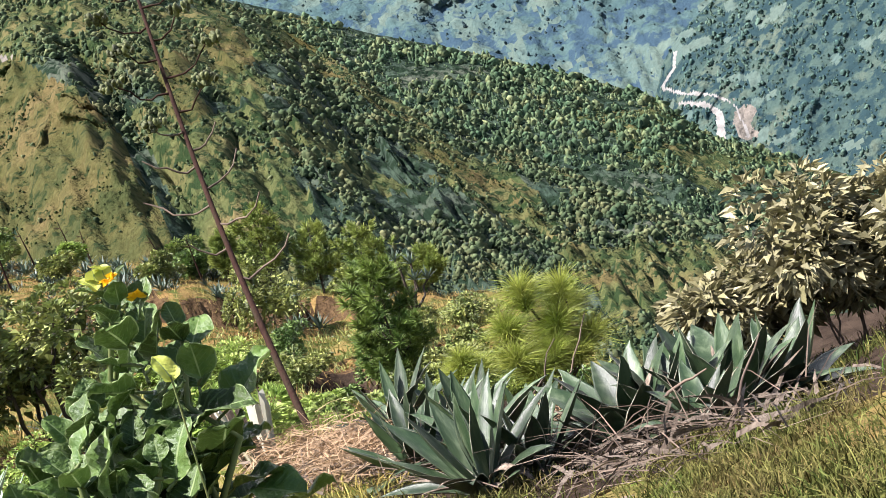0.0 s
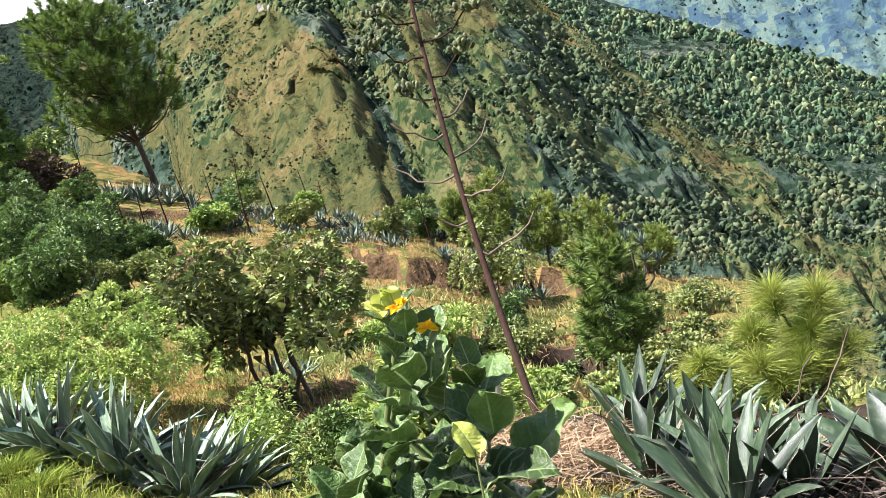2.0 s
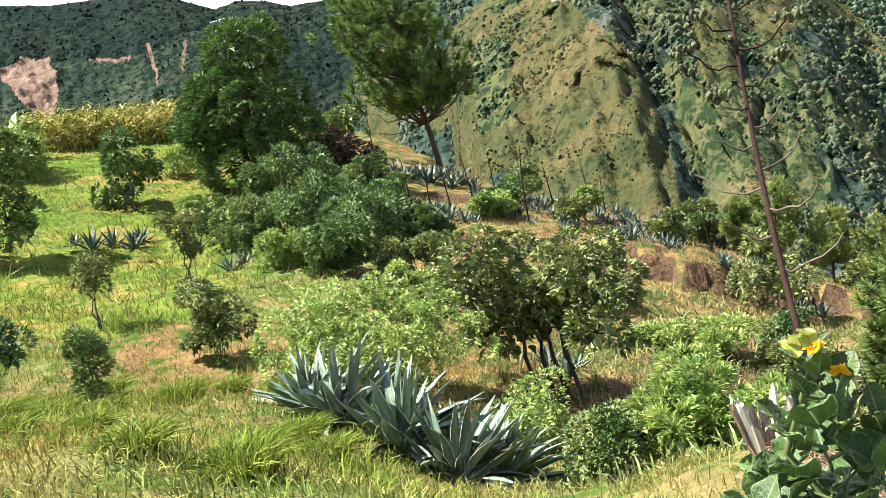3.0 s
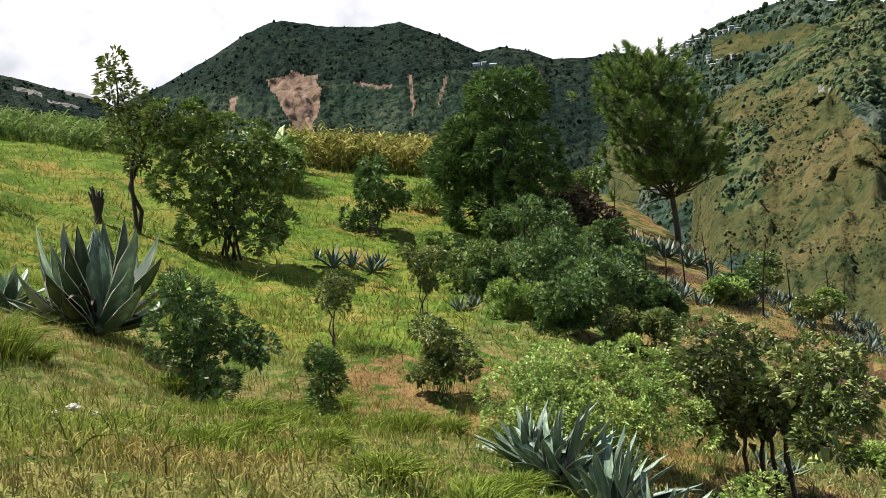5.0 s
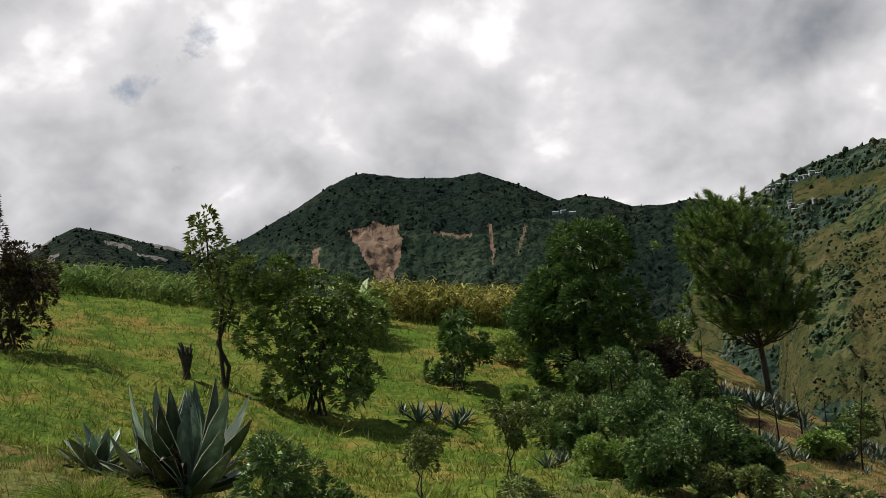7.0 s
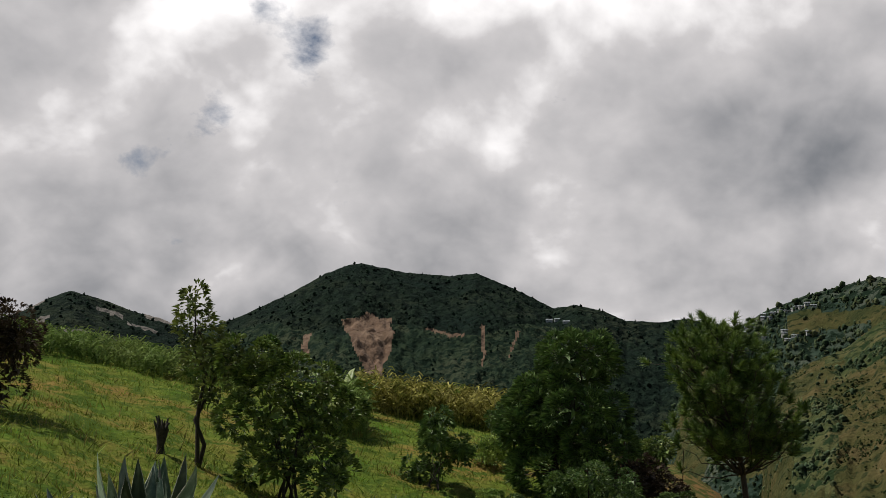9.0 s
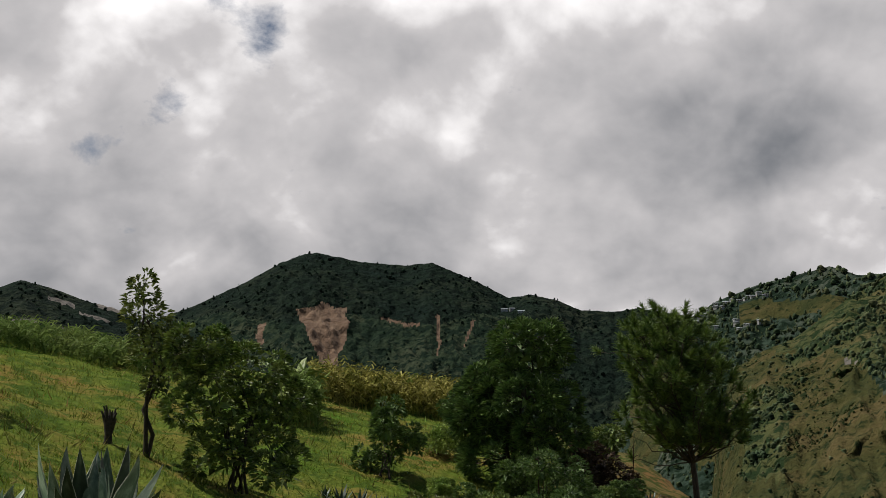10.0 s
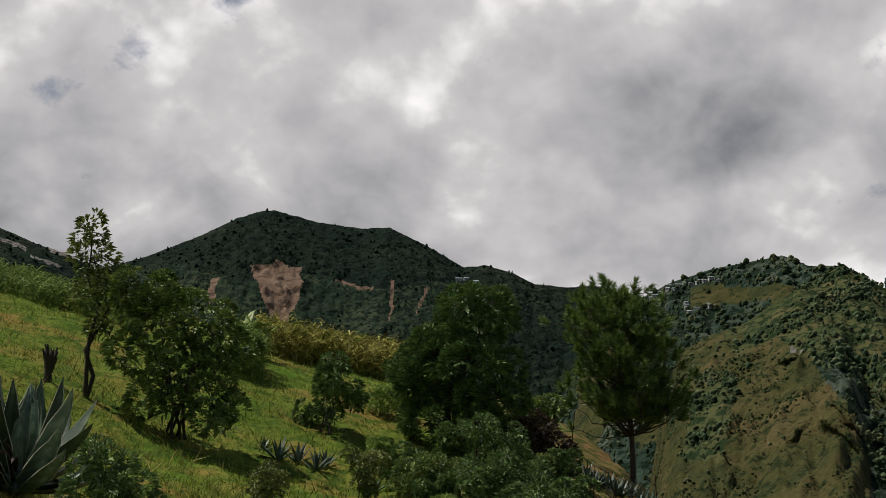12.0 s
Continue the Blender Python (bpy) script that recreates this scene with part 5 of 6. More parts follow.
fr = np.random.default_rng(77)
FRONDS = [agave_leaf(1.0, 0.28, radians(c), 80 + i, 0.02, [M["leaf_mid"], M["leaf_mid"]]) for i, c in enumerate((30, 60, 85))]
for k, (az, d, h) in enumerate(((-7.9, 74, 2.7), (-7.2, 75, 3.0), (-6.6, 76, 2.5))):
    ob = thing("banana_plant", at(az, d), "banana plant with broad fronds beside the corn", "banana plant", "banana plants", 70 * k)
    part("stem", quick_mesh("stem", *limb((0, 0, -0.1), (0, 0, 1.2), 0.12, 0.08, fr, 0, 4), M["green_stem"], True), ob)
    for j in range(7):
        part("frond", FRONDS[j % 3], ob).matrix_basis = Matrix.Rotation(radians(j * 137), 4, "Z") @ pose(0, 0, 1.1, 0, 10 + 6 * j, 0) @ Matrix.Diagonal((h * 0.75, h * 0.75, h * 0.75, 1))
bush("shrub", "bright yellow-green bush below the corn", "shrub", at(-0.7, 66), 2.3, 1.3, 0.16, M["leaf_lime"], 40, 50, 0.0, 5, 41, clump=0.13)


def far_agave(az, d, size, label, group):
    ob = thing("agave", at(az, d, -0.03), label, "agave", group, fr.random() * 360)
    rosette(ob, 16, size * 0.72, fr)
    return ob


for az, d, s in ((-5.2, 49.9, 1.5), (-4.3, 51.0, 1.4), (-3.4, 50.4, 1.5), (-3.0, 51.5, 1.2), (-1.2, 50.4, 1.1), (-0.6, 49, 1.0), (0.5, 41, 1.1), (1.2, 41.6, 0.9), (5.0, 36.5, 0.9), (-5.9, 51.5, 0.9), (13.8, 25.5, 0.8), (14.6, 25.0, 0.8), (15.2, 25.8, 0.7)):
    far_agave(az, d, s, "blue-green agave rosette on the slope", "hillside agaves")
for k in range(16):
    far_agave(9.0 + 0.24 * k + fr.normal() * 0.1, 69 - 0.25 * k + fr.normal() * 1.2, fr.uniform(1.1, 1.8), "agave in a row beneath the tall pine", "pine row agaves")
for k in range(130):
    u = fr.random()
    row = int(fr.integers(3))
    far_agave(13.2 + 13.5 * u + fr.normal() * 0.4, (57, 52, 62)[row] - 10.5 * u + fr.normal() * 1.1, fr.uniform(0.5, 1.0), "agave growing along the terrace", "terrace agaves")
for k in range(12):
    far_agave(1.2 + 7.5 * fr.random(), 37 + fr.random() * 14, fr.uniform(0.8, 1.3), "agave tucked among thicket bushes", "thicket agaves")
for k in range(12):
    far_agave(9.6 + 2.6 * fr.random(), 47 + fr.random() * 6, fr.uniform(0.8, 1.2), "agave tucked among thicket bushes", "terrace agaves")
for k in range(10):
    far_agave(24.4 + 1.6 * fr.random(), 38 + fr.random() * 5, fr.uniform(0.8, 1.2), "pale agave by the shaded pine", "terrace agaves")
for k in range(16):
    az, d = 12.6 + 21 * fr.random(), 50 + 9 * fr.random()
    d = min(d, float(np.interp(az, [e[0] for e in EDGE], [e[1] for e in EDGE])) - 1.5)
    bush("shrub", "small bush along the terrace edge", "shrub", at(az, d), fr.uniform(1.2, 2.4), fr.uniform(0.9, 1.9), 0.2, M[("leaf_mid", "leaf_olive", "leaf_lime", "leaf_dark")[k % 4]], 26, 40, 0.0, 4, 700 + k, group="terrace bushes", clump=0.15)


def pole(az, d, h, k):
    rng = np.random.default_rng(300 + k)
    ob = thing("agave_pole", at(az, d), "thin dry flower stalk of an agave", "plant stalk", "dry stalks")
    h = h * 0.8
    lean = rng.normal(size=2) * 0.05 * h
    s = np.linspace(0, 1, 8)
    p = np.stack([lean[0] * s ** 2, lean[1] * s ** 2, -0.2 + h * s], 1)
    part("stem", quick_mesh("stem", *tube_arrays(p, np.linspace(0.045, 0.018, 8), 6), M["stalk"], True), ob)
    for j in range(5):
        part("twig", quick_mesh("twig", *limb(p[5 + j % 3], p[5 + j % 3] + np.array([math.cos(j * 2.2) * 0.28, math.sin(j * 2.2) * 0.28, 0.16]), 0.012, 0.006, rng, 0, 3), M["stalk"], True), ob)


for k, (az, d, h) in enumerate(((3.95, 52, 4.4), (8.3, 70, 4.4), (9.4, 44, 3.6), (11.2, 50, 3.2), (12.3, 57, 3.4), (14.6, 48, 4.0), (15.9, 58, 2.6), (17.6, 60, 3.2), (18.2, 59, 2.4),
                               (21.2, 54, 3.0), (22.5, 52, 2.6), (13.4, 61, 3.0), (10.2, 41, 3.4))):
    pole(az, d, h, k)


v, f = tree_lump(np.random.default_rng(6), 6)
POD = quick_mesh("pod", v * [0.055, 0.055, 0.085], f, M["pod"], True)


def flower_stalk():
    """The tall leaning flower stalk of an agave with side branches and clusters of dark pods."""
    rng = np.random.default_rng(8)
    base, top = np.array([3.91, 8.13, -1.75]), np.array([5.74, 12.0, 2.62])
    ob = thing("agave_stalk", tuple(base), "tall leaning agave flower stalk with dark seed pods", "plant stalk")
    s = np.linspace(0, 1, 16)[:, None]
    p = (top - base) * s + np.array([-0.10, 0.0, 0.0]) * np.sin(s * np.pi) + np.array([0, 0, -0.28]) * np.sin(s * np.pi)
    part("stem", quick_mesh("stem", *tube_arrays(p, np.linspace(0.034, 0.017, 16), 8), M["stalk"], True), ob)
    q = lambda u: np.array([np.interp(u, s[:, 0], p[:, k]) for k in range(3)])
    right = np.array([0.90, -0.43, 0.0])
    for u, side, le in ((0.38, 1, 0.5), (0.44, -1, 0.36), (0.49, 1, 0.36), (0.53, -1, 0.5), (0.56, 1, 0.55), (0.61, -1, 0.5), (0.64, 1, 0.4), (0.68, -1, 0.32), (0.72, 1, 0.40), (0.76, -1, 0.55), (0.79, 1, 0.42), (0.83, -1, 0.40), (0.87, 1, 0.45), (0.90, -1, 0.5), (0.94, 1, 0.42), (0.97, -1, 0.34), (1.0, 1, 0.2)):
        a = q(u)
        tip = a + right * side * le * 0.9 + np.array([0, rng.normal() * 0.12, le * 0.45])
        br = part("branch", quick_mesh("branch", *limb(a, tip, 0.012, 0.007, rng, -0.18, 6), M["twig" if u < 0.72 else "stalk"], True), ob)
        if u > 0.66:
            for j in range(20):
                c = tip + unit(rng.normal(size=3)) * rng.random() ** 0.4 * [0.14, 0.14, 0.07] + [0, 0, -0.01]
                part("pod", POD, br).matrix_basis = pose(*c, rng.normal() * 25, rng.normal() * 25, 0)
    return ob


flower_stalk()


def cut_stump():
    rng = np.random.default_rng(9)
    ob = thing("agave_stump", at(22.9, 8.7), "cut agave stump with upright pale leaf bases", "stump")
    for k in range(13):
        a = 2 * math.pi * k / 13
        r, h, w = rng.uniform(0.05, 0.13), rng.uniform(0.34, 0.58), rng.uniform(0.05, 0.085)
        v, f = [], []
        for i, z in enumerate((-0.05, h * 0.5, h)):
            o = 0.03 * i
            for x, y in ((-w / 2, -0.012), (w / 2, -0.012), (w / 2, 0.012), (0, 0.026), (-w / 2, 0.012)):
                v.append((x * (1 - 0.12 * i), y + o, z + (0.04 * rng.normal() if i == 2 else 0)))
        for i in range(2):
            f += [(i * 5 + j, i * 5 + (j + 1) % 5, i * 5 + 5 + (j + 1) % 5, i * 5 + 5 + j) for j in range(5)]
        f.append((10, 11, 12, 13, 14))
        leaf = part("leaf_base", mesh_from("leaf_base", v, f, M["agave_edge"] if k % 3 else M["agave_dry"], False), ob)
        leaf.matrix_basis = Matrix.Rotation(a, 4, "Z") @ pose(0, r, 0, -6, 0, rng.normal() * 8)
    return ob


cut_stump()


def yucca(place, label):
    """Dark rosettes on branching bare stems."""
    rng = np.random.default_rng(10)
    ob = thing("branched_yucca", place, label, "yucca")
    tips = [(0, 0, 2.4), (0.5, 0.1, 2.1), (-0.45, 0, 2.0), (0.8, 0, 1.5), (-0.7, 0.1, 1.4), (0.25, -0.2, 1.7)]
    part("stem", quick_mesh("stem", *limb((0, 0, -0.1), (0, 0, 0.9), 0.07, 0.05, rng, 0), M["bark"], True), ob)
    for t in tips:
        part("branch", quick_mesh("branch", *limb((0, 0, 0.85), t, 0.045, 0.03, rng, -0.1), M["bark"], True), ob)
    for t in tips:
        rosette(ob, 16, 0.42, rng, t)


yucca(at(31.4, 33), "branched yucca with dark leaf rosettes")

# ---- tan bush on the bank ----
for az, d, w, h, seed, mat in ((45.6, 9.3, 1.0, 0.80, 71, "leaf_tan"), (48.6, 8.9, 1.2, 0.95, 72, "leaf_tan"), (52.0, 8.8, 1.4, 1.10, 73, "leaf_tan"), (55.6, 8.8, 1.5, 1.25, 74, "leaf_tan")):
    bush("shrub", "half-dried bush with drooping tan leaves", "shrub", at(az, d), w, h, 0.115, M[mat], 70, 30, 0.25, 5, seed, group="tan bushes", clump=0.10, narrow=0.42, upward=-0.1, stem_r=0.02, trunk=M["twig"])

# ---- broad-leaved plant near the path ----


def broad_leaf(le, wd, seed, mats):
    """A heart-shaped leaf, cupped along the midrib and ribbed between its side veins."""
    rng = np.random.default_rng(seed)
    s = np.linspace(0, 1, 15)
    w = wd / 2 * np.sin(np.pi * s ** 0.78) ** 0.52
    w[0], w[-1] = wd * 0.03, 0.001
    ks = np.array([-1.0, -0.94, -0.68, -0.38, -0.045, 0.045, 0.38, 0.68, 0.94, 1.0])
    v, f, kinds = [], [], []
    curl = rng.uniform(-0.1, 0.35)
    for i in range(len(s)):
        for k in ks:
            y = k * w[i]
            ri = 0.010 * wd / 0.1 * math.cos((s[i] - 0.25 * abs(k)) * 44) * (abs(k) > 0.1) * (1 - 0.5 * abs(k))
            z = 0.34 * abs(y) - curl * le * s[i] ** 2 + ri + 0.09 * wd * math.sin(9 * s[i] + seed + 2 * k) * abs(k) ** 1.5
            v.append((s[i] * le, y, z))
    for i in range(len(s) - 1):
        for j in range(9):
            a = i * 10 + j
            f.append((a, a + 10, a + 11, a + 1))
            # 4 is the midrib; 0 and 8 paint the backlit rim
            kinds.append(1 if j in (0, 4, 8) else 0)
    me = mesh_from("leaf", v, f, mats, True)
    me.polygons.foreach_set("material_index", np.array(kinds, np.int32))
    return me


BROAD = [broad_leaf(0.14, 0.125, k, [M["broad_leaf"], M["vein_rimlight"]]) for k in range(5)]
PALE = broad_leaf(0.040, 0.033, 9, [M["yellow_leaf"], M["vein_rimlight"]])


def leafy_plant(place, tops, seed, label, flowers=True):
    rng = np.random.default_rng(seed)
    ob = thing("leafy_plant", place, label, "plant")
    for t, (x, y, z, n, big) in enumerate(tops):
        top = np.array([x, y, z])
        p = limb((0, 0, -0.05), top, 0.011, 0.005, rng, 0.02, 8)
        part("stem", quick_mesh("stem", *p, M["green_stem"], True), ob)
        for i in range(n):
            u = 1 - 0.48 * (i / n) ** 1.1
            c = top * u
            turn = i * 137.5 + t * 50 + rng.normal() * 12
            stalk = 0.012 + 0.075 * (i / n)
            sc = big * rng.uniform(0.62, 1.12) * (0.62 + 0.5 * min(1, 2.2 * i / n))
            a = radians(turn)
            foot = c + np.array([math.cos(a), math.sin(a), 0.5]) * stalk
            leaf = part("leaf", BROAD[int(rng.integers(5))], ob)
            leaf.matrix_basis = Matrix.Translation(foot) @ Matrix.Rotation(a, 4, "Z") @ pose(0, 0, 0, rng.normal() * 18, -62 + 58 * i / n + rng.normal() * 14, 0) @ Matrix.Diagonal((sc, sc, sc, 1))
            part("petiole", quick_mesh("petiole", *limb(c, foot, 0.0035, 0.003, rng, 0, 3), M["green_stem"], True), ob)
    if flowers:
        x, y, z = tops[0][:3]
        for fx, fz in ((-0.005, 0.03), (0.03, -0.02)):
            for k in range(9):
                v, f = leaf_arrays(np.zeros((2, 3)), np.array([[1, 0, 0.3], [1, 0.2, 0.5]]), 0.021, 0.015, rng)
                pt = part("petal", quick_mesh("petal", v, f, M["petal"]), ob, "bright yellow petal")
                pt.matrix_basis = pose(x + fx, y - 0.03, z + fz, 0, rng.normal() * 20, k * 40)
        for lx, ly, lz, tr in ((-0.03, -0.02, 0.02, 120), (-0.01, -0.03, 0.03, 70), (0.005, -0.01, 0.035, 200), (-0.02, 0.0, 0.03, 260)):
            lf = part("young_leaf", PALE, ob, "pale yellow young leaf")
            lf.matrix_basis = pose(x + lx, y + ly, z + lz, 0, -60, tr)
    return ob


leafy_plant((0.82, 1.90, float(ground_z(0.82, 1.90))), [(0.03, 0.0, 1.13, 30, 0.78), (-0.10, -0.03, 0.95, 18, 0.8), (0.11, -0.04, 1.02, 16, 0.8), (0.0, 0.05, 1.0, 14, 0.8), (-0.06, 0.03, 0.86, 14, 0.85)], 81, "broad-leaved plant with ribbed leaves and yellow flowers")
leafy_plant((0.62, 1.66, float(ground_z(0.62, 1.66))), [(-0.02, 0.0, 0.88, 20, 0.9), (0.10, -0.02, 0.82, 16, 0.9), (-0.10, 0.06, 0.82, 16, 0.85), (0.04, 0.1, 0.78, 14, 0.9)], 82, "low broad-leaved plant with cupped leaves", False)
leafy_plant((0.66, 1.80, float(ground_z(0.66, 1.80))), [(0.0, 0.0, 0.92, 22, 0.85), (0.08, 0.02, 0.84, 18, 0.85), (-0.08, -0.02, 0.86, 16, 0.8)], 83, "low broad-leaved plant with cupped leaves", False)
yl = thing("leafy_plant", (0.76, 1.53, float(ground_z(0.76, 1.53))), "thin shoot with one bright yellow leaf", "plant")
part("stem", quick_mesh("stem", *limb((0, 0, -0.05), (0.0, 0, 0.98), 0.0025, 0.0015, np.random.default_rng(1), 0.02, 6), M["green_stem"], True), yl)
part("leaf", PALE, yl, "bright yellow leaf").matrix_basis = pose(0, 0, 0.97, 0, -76, 105) @ Matrix.Diagonal((1.25, 1.25, 1.25, 1))

# ---- dark cut stub and litter ----
st = thing("tree_stub", at(-15.7, 49.6), "dark charred tree stub on the grass", "stump")
v, f = tree_lump(np.random.default_rng(3), 8)
sr = np.random.default_rng(3)
part("trunk", quick_mesh("trunk", *tube_arrays([(0, 0, -0.2), (0, 0, 0.3), (0.02, 0, 0.6), (0.03, 0, 0.95)], [0.20, 0.14, 0.2, 0.27], 9), M["char"], True), st)
for k in range(7):
    a = k * 0.9
    part("snag", quick_mesh("snag", *limb((0.12 * math.cos(a), 0.12 * math.sin(a), 0.8), (0.3 * math.cos(a), 0.3 * math.sin(a), 1.15 + 0.35 * sr.random()), 0.09, 0.03, sr, 0, 4), M["char"], True), st)
for k, (az, d, s) in enumerate(((-18.6, 15.3, 0.14), (-17.6, 15.2, 0.12), (-19.4, 14.6, 0.10), (-11.0, 11.5, 0.10), (-4.6, 13.0, 0.12), (-3.2, 13.6, 0.10))):
    rng = np.random.default_rng(500 + k)
    v, f = tree_lump(rng, 7)
    tagged(new("stone", quick_mesh("stone", v * [s * 1.6, s, s * 0.7], f, M["stone"])), "pale stone half hidden in grass", "stone", "stones").matrix_world = pose(*at(az, d, -0.02), 0, 0, 40 * k)

# ---- corn, grass, straw and twigs ----


def corn_field(name, label, count, span, mat, height, seed):
    rng = np.random.default_rng(seed)
    az = rng.uniform(span[0], span[1], count)
    d = span[2] + (span[3] - span[2]) * rng.random(count) ** 1.3
    x, y = d * np.sin(np.radians(az)), d * np.cos(np.radians(az))
    base = np.stack([x, y, ground_z(x, y) - 0.1], 1)
    h = height * rng.uniform(0.75, 1.15, count)
    up = np.array([0, 0, 1.0]) + rng.normal(size=(count, 3)) * 0.08
    arrs = [strip_arrays(base, up, h, 0.06, rng, 0.05)]
    for k in range(7):
        u = 0.2 + 0.75 * k / 6
        a = rng.random(count) * 6.28
        way = np.stack([np.cos(a), np.sin(a), 0.9 + 0 * a], 1)
        arrs.append(strip_arrays(base + up * (h * u)[:, None], way, rng.uniform(0.5, 0.9, count), 0.11, rng, 0.9))
    return tagged(new(name, quick_mesh(name, *joined(arrs), mat)), label, "crop", kind="stuff")


corn_field("corn_field", "ripe golden corn at the top of the slope", 1000, (-6.6, 1.2, 79, 90), M["corn"], 1.9, 1)
corn_field("corn_green", "green corn along the hill crest", 800, (-26, -12, 74, 88), M["corn_green"], 1.15, 2)
corn_field("corn_green_row", "green corn leaves beside the ripe corn", 160, (-8.6, -6.2, 66, 72), M["corn_green"], 2.3, 3)


def grass(name, label, count, span, length, width, mat, seed, lumps=0.0, power=1.0):
    rng = np.random.default_rng(seed)
    az = rng.uniform(span[0], span[1], count)
    d = (span[2] ** power + (span[3] ** power - span[2] ** power) * rng.random(count)) ** (1 / power)
    x, y = d * np.sin(np.radians(az)), d * np.cos(np.radians(az))
    if lumps:
        x = x + rng.normal(size=count) * 0.03 * d
        keep = (np.sin(x * 1.7 + 2 * np.sin(y * 0.9)) * np.sin(y * 1.9 + 1.5 * np.sin(x * 0.8)) + rng.normal(size=count) * 0.4) > lumps - 0.5
        x, y = x[keep], y[keep]
    n = len(x)
    base = np.stack([x, y, ground_z(x, y) - 0.01], 1)
    way = rng.normal(size=(n, 3)) * 0.35 + np.array([0, 0, 1.0])
    v, f = strip_arrays(base, way, length * rng.uniform(0.45, 1.3, n), width, rng, 0.5, span[3] > 50)
    return tagged(new(name, quick_mesh(name, v, f, mat)), label, "grass", kind="stuff")


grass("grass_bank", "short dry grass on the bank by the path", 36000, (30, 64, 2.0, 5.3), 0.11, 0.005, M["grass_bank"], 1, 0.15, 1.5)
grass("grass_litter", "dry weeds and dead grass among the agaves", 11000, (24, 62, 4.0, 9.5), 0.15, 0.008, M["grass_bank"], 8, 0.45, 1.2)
grass("grass_slope", "rough grass on the near slope", 52000, (-26, 12, 3.5, 30), 0.18, 0.012, M["grass"], 2, 0.0, 1.2)
grass("grass_tall", "taller green grass in clumps", 26000, (-25, 9, 8, 34), 0.34, 0.014, M["grass_green"], 3, 0.75, 1.2)
grass("grass_hill", "grass on the upper hillside", 26000, (-27, 6, 28, 82), 0.26, 0.035, M["grass_green"], 4, 0.0, 1.3)
grass("grass_hill_green", "green grass patches on the upper hillside", 26000, (-27, 4, 28, 82), 0.42, 0.035, M["grass_green"], 5, 0.65, 1.3)
grass("hill_tufts", "rough uneven grass clumps on the upper hillside", 9000, (-27, 4, 26, 82), 0.62, 0.06, M["grass"], 10, 0.8, 1.3)
grass("grass_terrace", "dry grass on the terrace", 32000, (8, 38, 14, 60), 0.32, 0.024, M["grass_dry"], 6, 0.0, 1.2)
grass("grass_near", "weeds and grass under the agaves", 12000, (8, 30, 5.5, 13), 0.16, 0.008, M["grass"], 7, 0.2, 1.2)

grass("weeds_slope", "leafy green weeds on the slope below the terrace", 15000, (14, 40, 11, 40), 0.34, 0.035, M["leaf_olive"], 9, 0.25, 1.2)


def tussock(az, d, r, h, k):
    rng = np.random.default_rng(600 + k)
    n = 900
    a, q = rng.random(n) * 6.28, r * 0.55 * np.sqrt(rng.random(n))
    base = np.stack([q * np.cos(a), q * np.sin(a), np.zeros(n)], 1)
    way = base / max(r, 0.01) * 1.3 + rng.normal(size=(n, 3)) * 0.2 + np.array([0, 0, 1.0])
    ob = new("grass_tuft", quick_mesh("grass_tuft", *strip_arrays(base, way, h * rng.uniform(0.5, 1.1, n), 0.012, rng, 0.6), M["grass_green"]))
    ob.matrix_world = pose(*at(az, d, -0.02))
    return tagged(ob, "bright green tuft of long grass", "grass", "grass tufts")


for k, (az, d, r, h) in enumerate(((-21.6, 19.0, 0.8, 1.1), (-19.9, 19.6, 0.45, 0.55), (-9.2, 17.5, 0.6, 0.6), (1.6, 14.2, 0.4, 0.45), (-3.2, 18.5, 0.6, 0.5), (-6.4, 22, 0.6, 0.5), (-10.8, 18.5, 0.7, 0.6), (2.6, 12.6, 0.35, 0.4))):
    tussock(az, d, r, h, k)
tr = np.random.default_rng(91)
for k in range(16):
    tussock(tr.uniform(-20, 3), tr.uniform(7, 22), tr.uniform(0.2, 0.5), tr.uniform(0.25, 0.5), 20 + k)


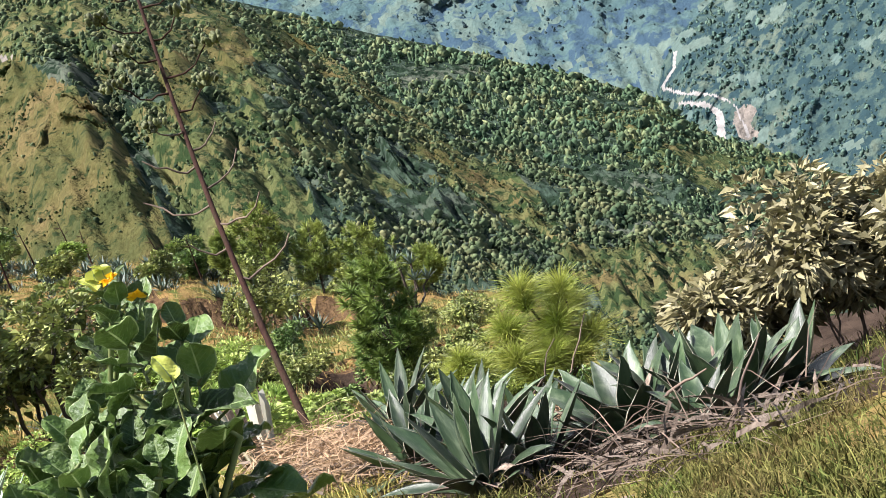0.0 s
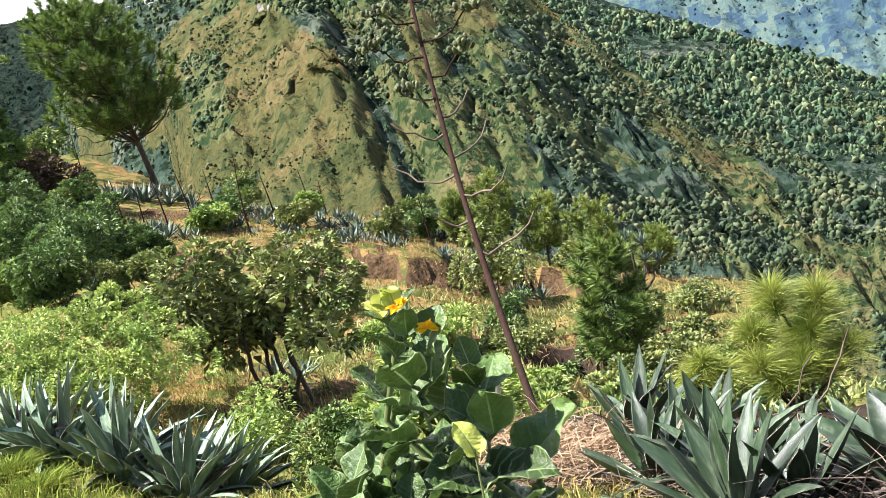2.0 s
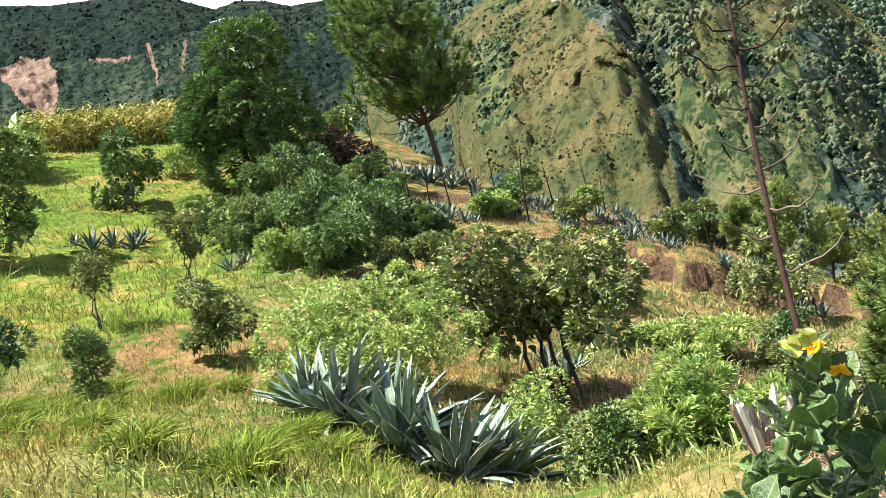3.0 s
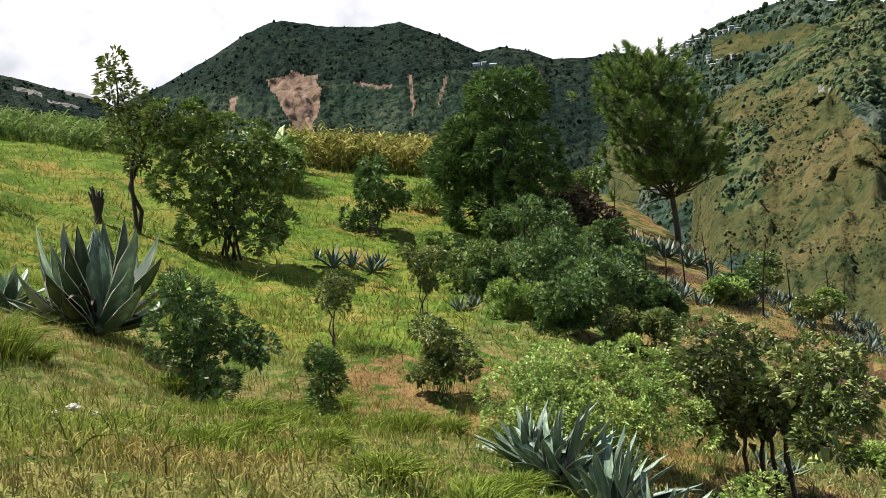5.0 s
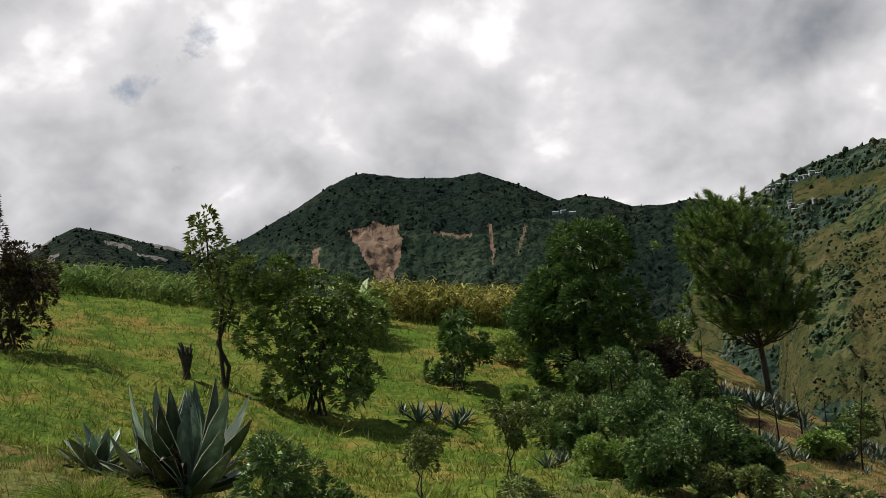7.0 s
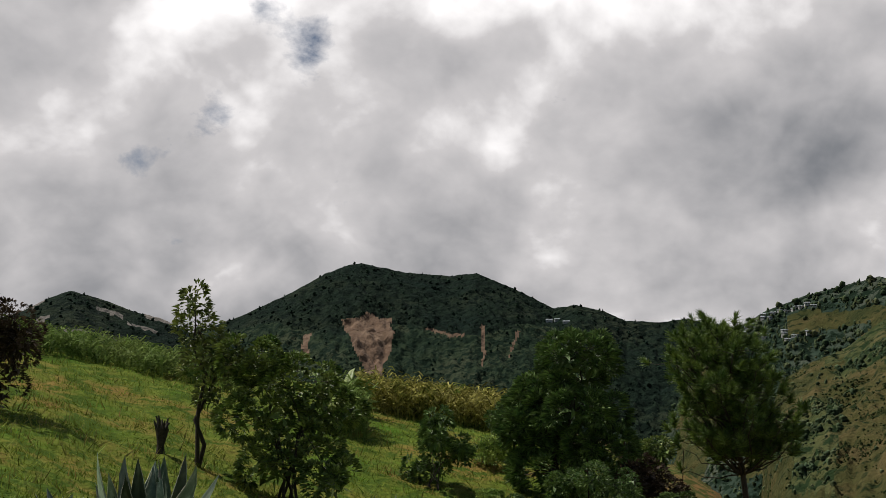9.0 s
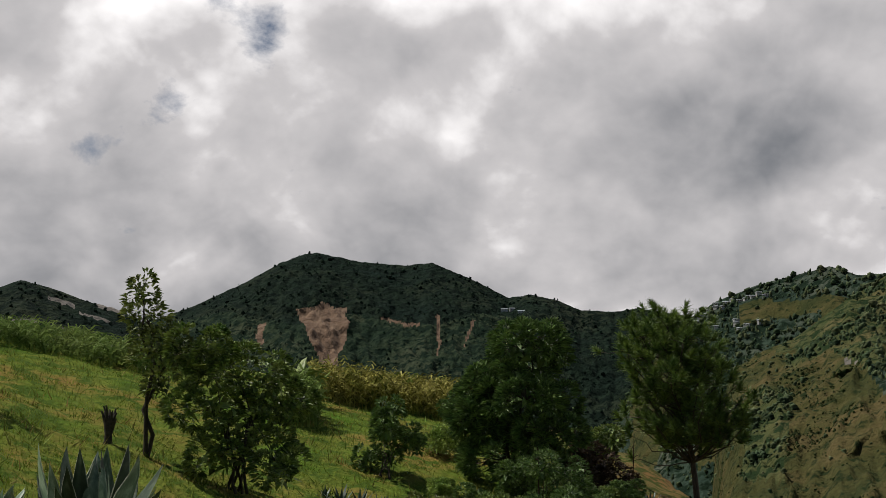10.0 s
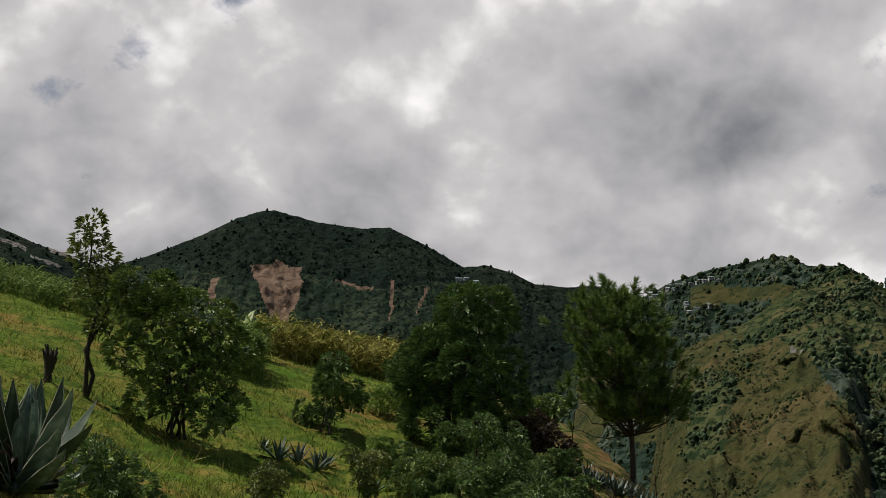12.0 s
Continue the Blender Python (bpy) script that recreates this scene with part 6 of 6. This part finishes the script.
def scatter_sticks(name, label, count, boxes, length, width, mat, seed, lift=0.12):
    rng = np.random.default_rng(seed)
    vs = []
    for az, d, ra, rd, n in boxes:
        a, q = az + rng.normal(size=n) * ra, d + rng.normal(size=n) * rd
        x, y = q * np.sin(np.radians(a)), q * np.cos(np.radians(a))
        base = np.stack([x, y, ground_z(x, y) + rng.random(n) * lift], 1)
        way = rng.normal(size=(n, 3)) * [1, 1, 0.35] + [0, 0, 0.12]
        vs.append(strip_arrays(base, way, length * rng.uniform(0.4, 1.4, n), width, rng, 0.3))
    return tagged(new(name, quick_mesh(name, *joined(vs), mat)), label, "litter", kind="stuff")


scatter_sticks("straw_heap", "heap of dry straw and fibres", 0, [(27.2, 8.0, 1.4, 0.35, 2200), (24.6, 8.2, 1.2, 0.3, 700), (35.0, 8.0, 1.5, 0.3, 500), (38.5, 8.0, 1.2, 0.3, 500)], 0.22, 0.007, M["straw"], 1, 0.26)
scatter_sticks("leaf_litter", "dead agave leaves and bark chips", 0, [(24.4, 7.9, 1.2, 0.3, 120), (31, 7.6, 2.0, 0.4, 160), (38.6, 7.6, 1.8, 0.4, 120), (45, 5.0, 3.0, 0.4, 70), (41, 5.3, 2.0, 0.4, 60), (51, 5.0, 3, 0.4, 40)], 0.20, 0.024, M["agave_dry"], 2, 0.14)
scatter_sticks("twigs", "dark dry twigs under the agaves", 0, [(40, 8.0, 2.0, 0.4, 260), (46.0, 4.9, 3.0, 0.4, 130), (40.5, 5.2, 2.0, 0.5, 110), (36, 6.0, 2.0, 0.4, 300), (42.5, 6.3, 2.0, 0.4, 200), (27, 8.0, 1.4, 0.35, 260), (31.5, 6.6, 2.0, 0.4, 160), (33, 8.3, 2.0, 0.4, 200), (8.0, 13.6, 1.0, 0.3, 90)], 0.36, 0.006, M["twig"], 3, 0.16)
for k, (a0, d0, z0, a1, d1, z1) in enumerate(((46.6, 4.8, 0.03, 49.3, 5.3, 0.42), (44.0, 5.2, 0.25, 46.4, 5.2, 0.32), (38.2, 8.6, 0.2, 40.4, 8.9, 0.9), (35.6, 8.2, 0.1, 38.6, 8.6, 0.75))):
    p, q = np.array(at(a0, d0, z0)), np.array(at(a1, d1, z1))
    ob = thing("dead_branch", tuple(p), "pale bare dead branch leaning in the agaves", "branch", "dead branches")
    part("stem", quick_mesh("stem", *limb((0, 0, 0), q - p, 0.009, 0.004, np.random.default_rng(k), 0.03, 7), M["twig"], True), ob)
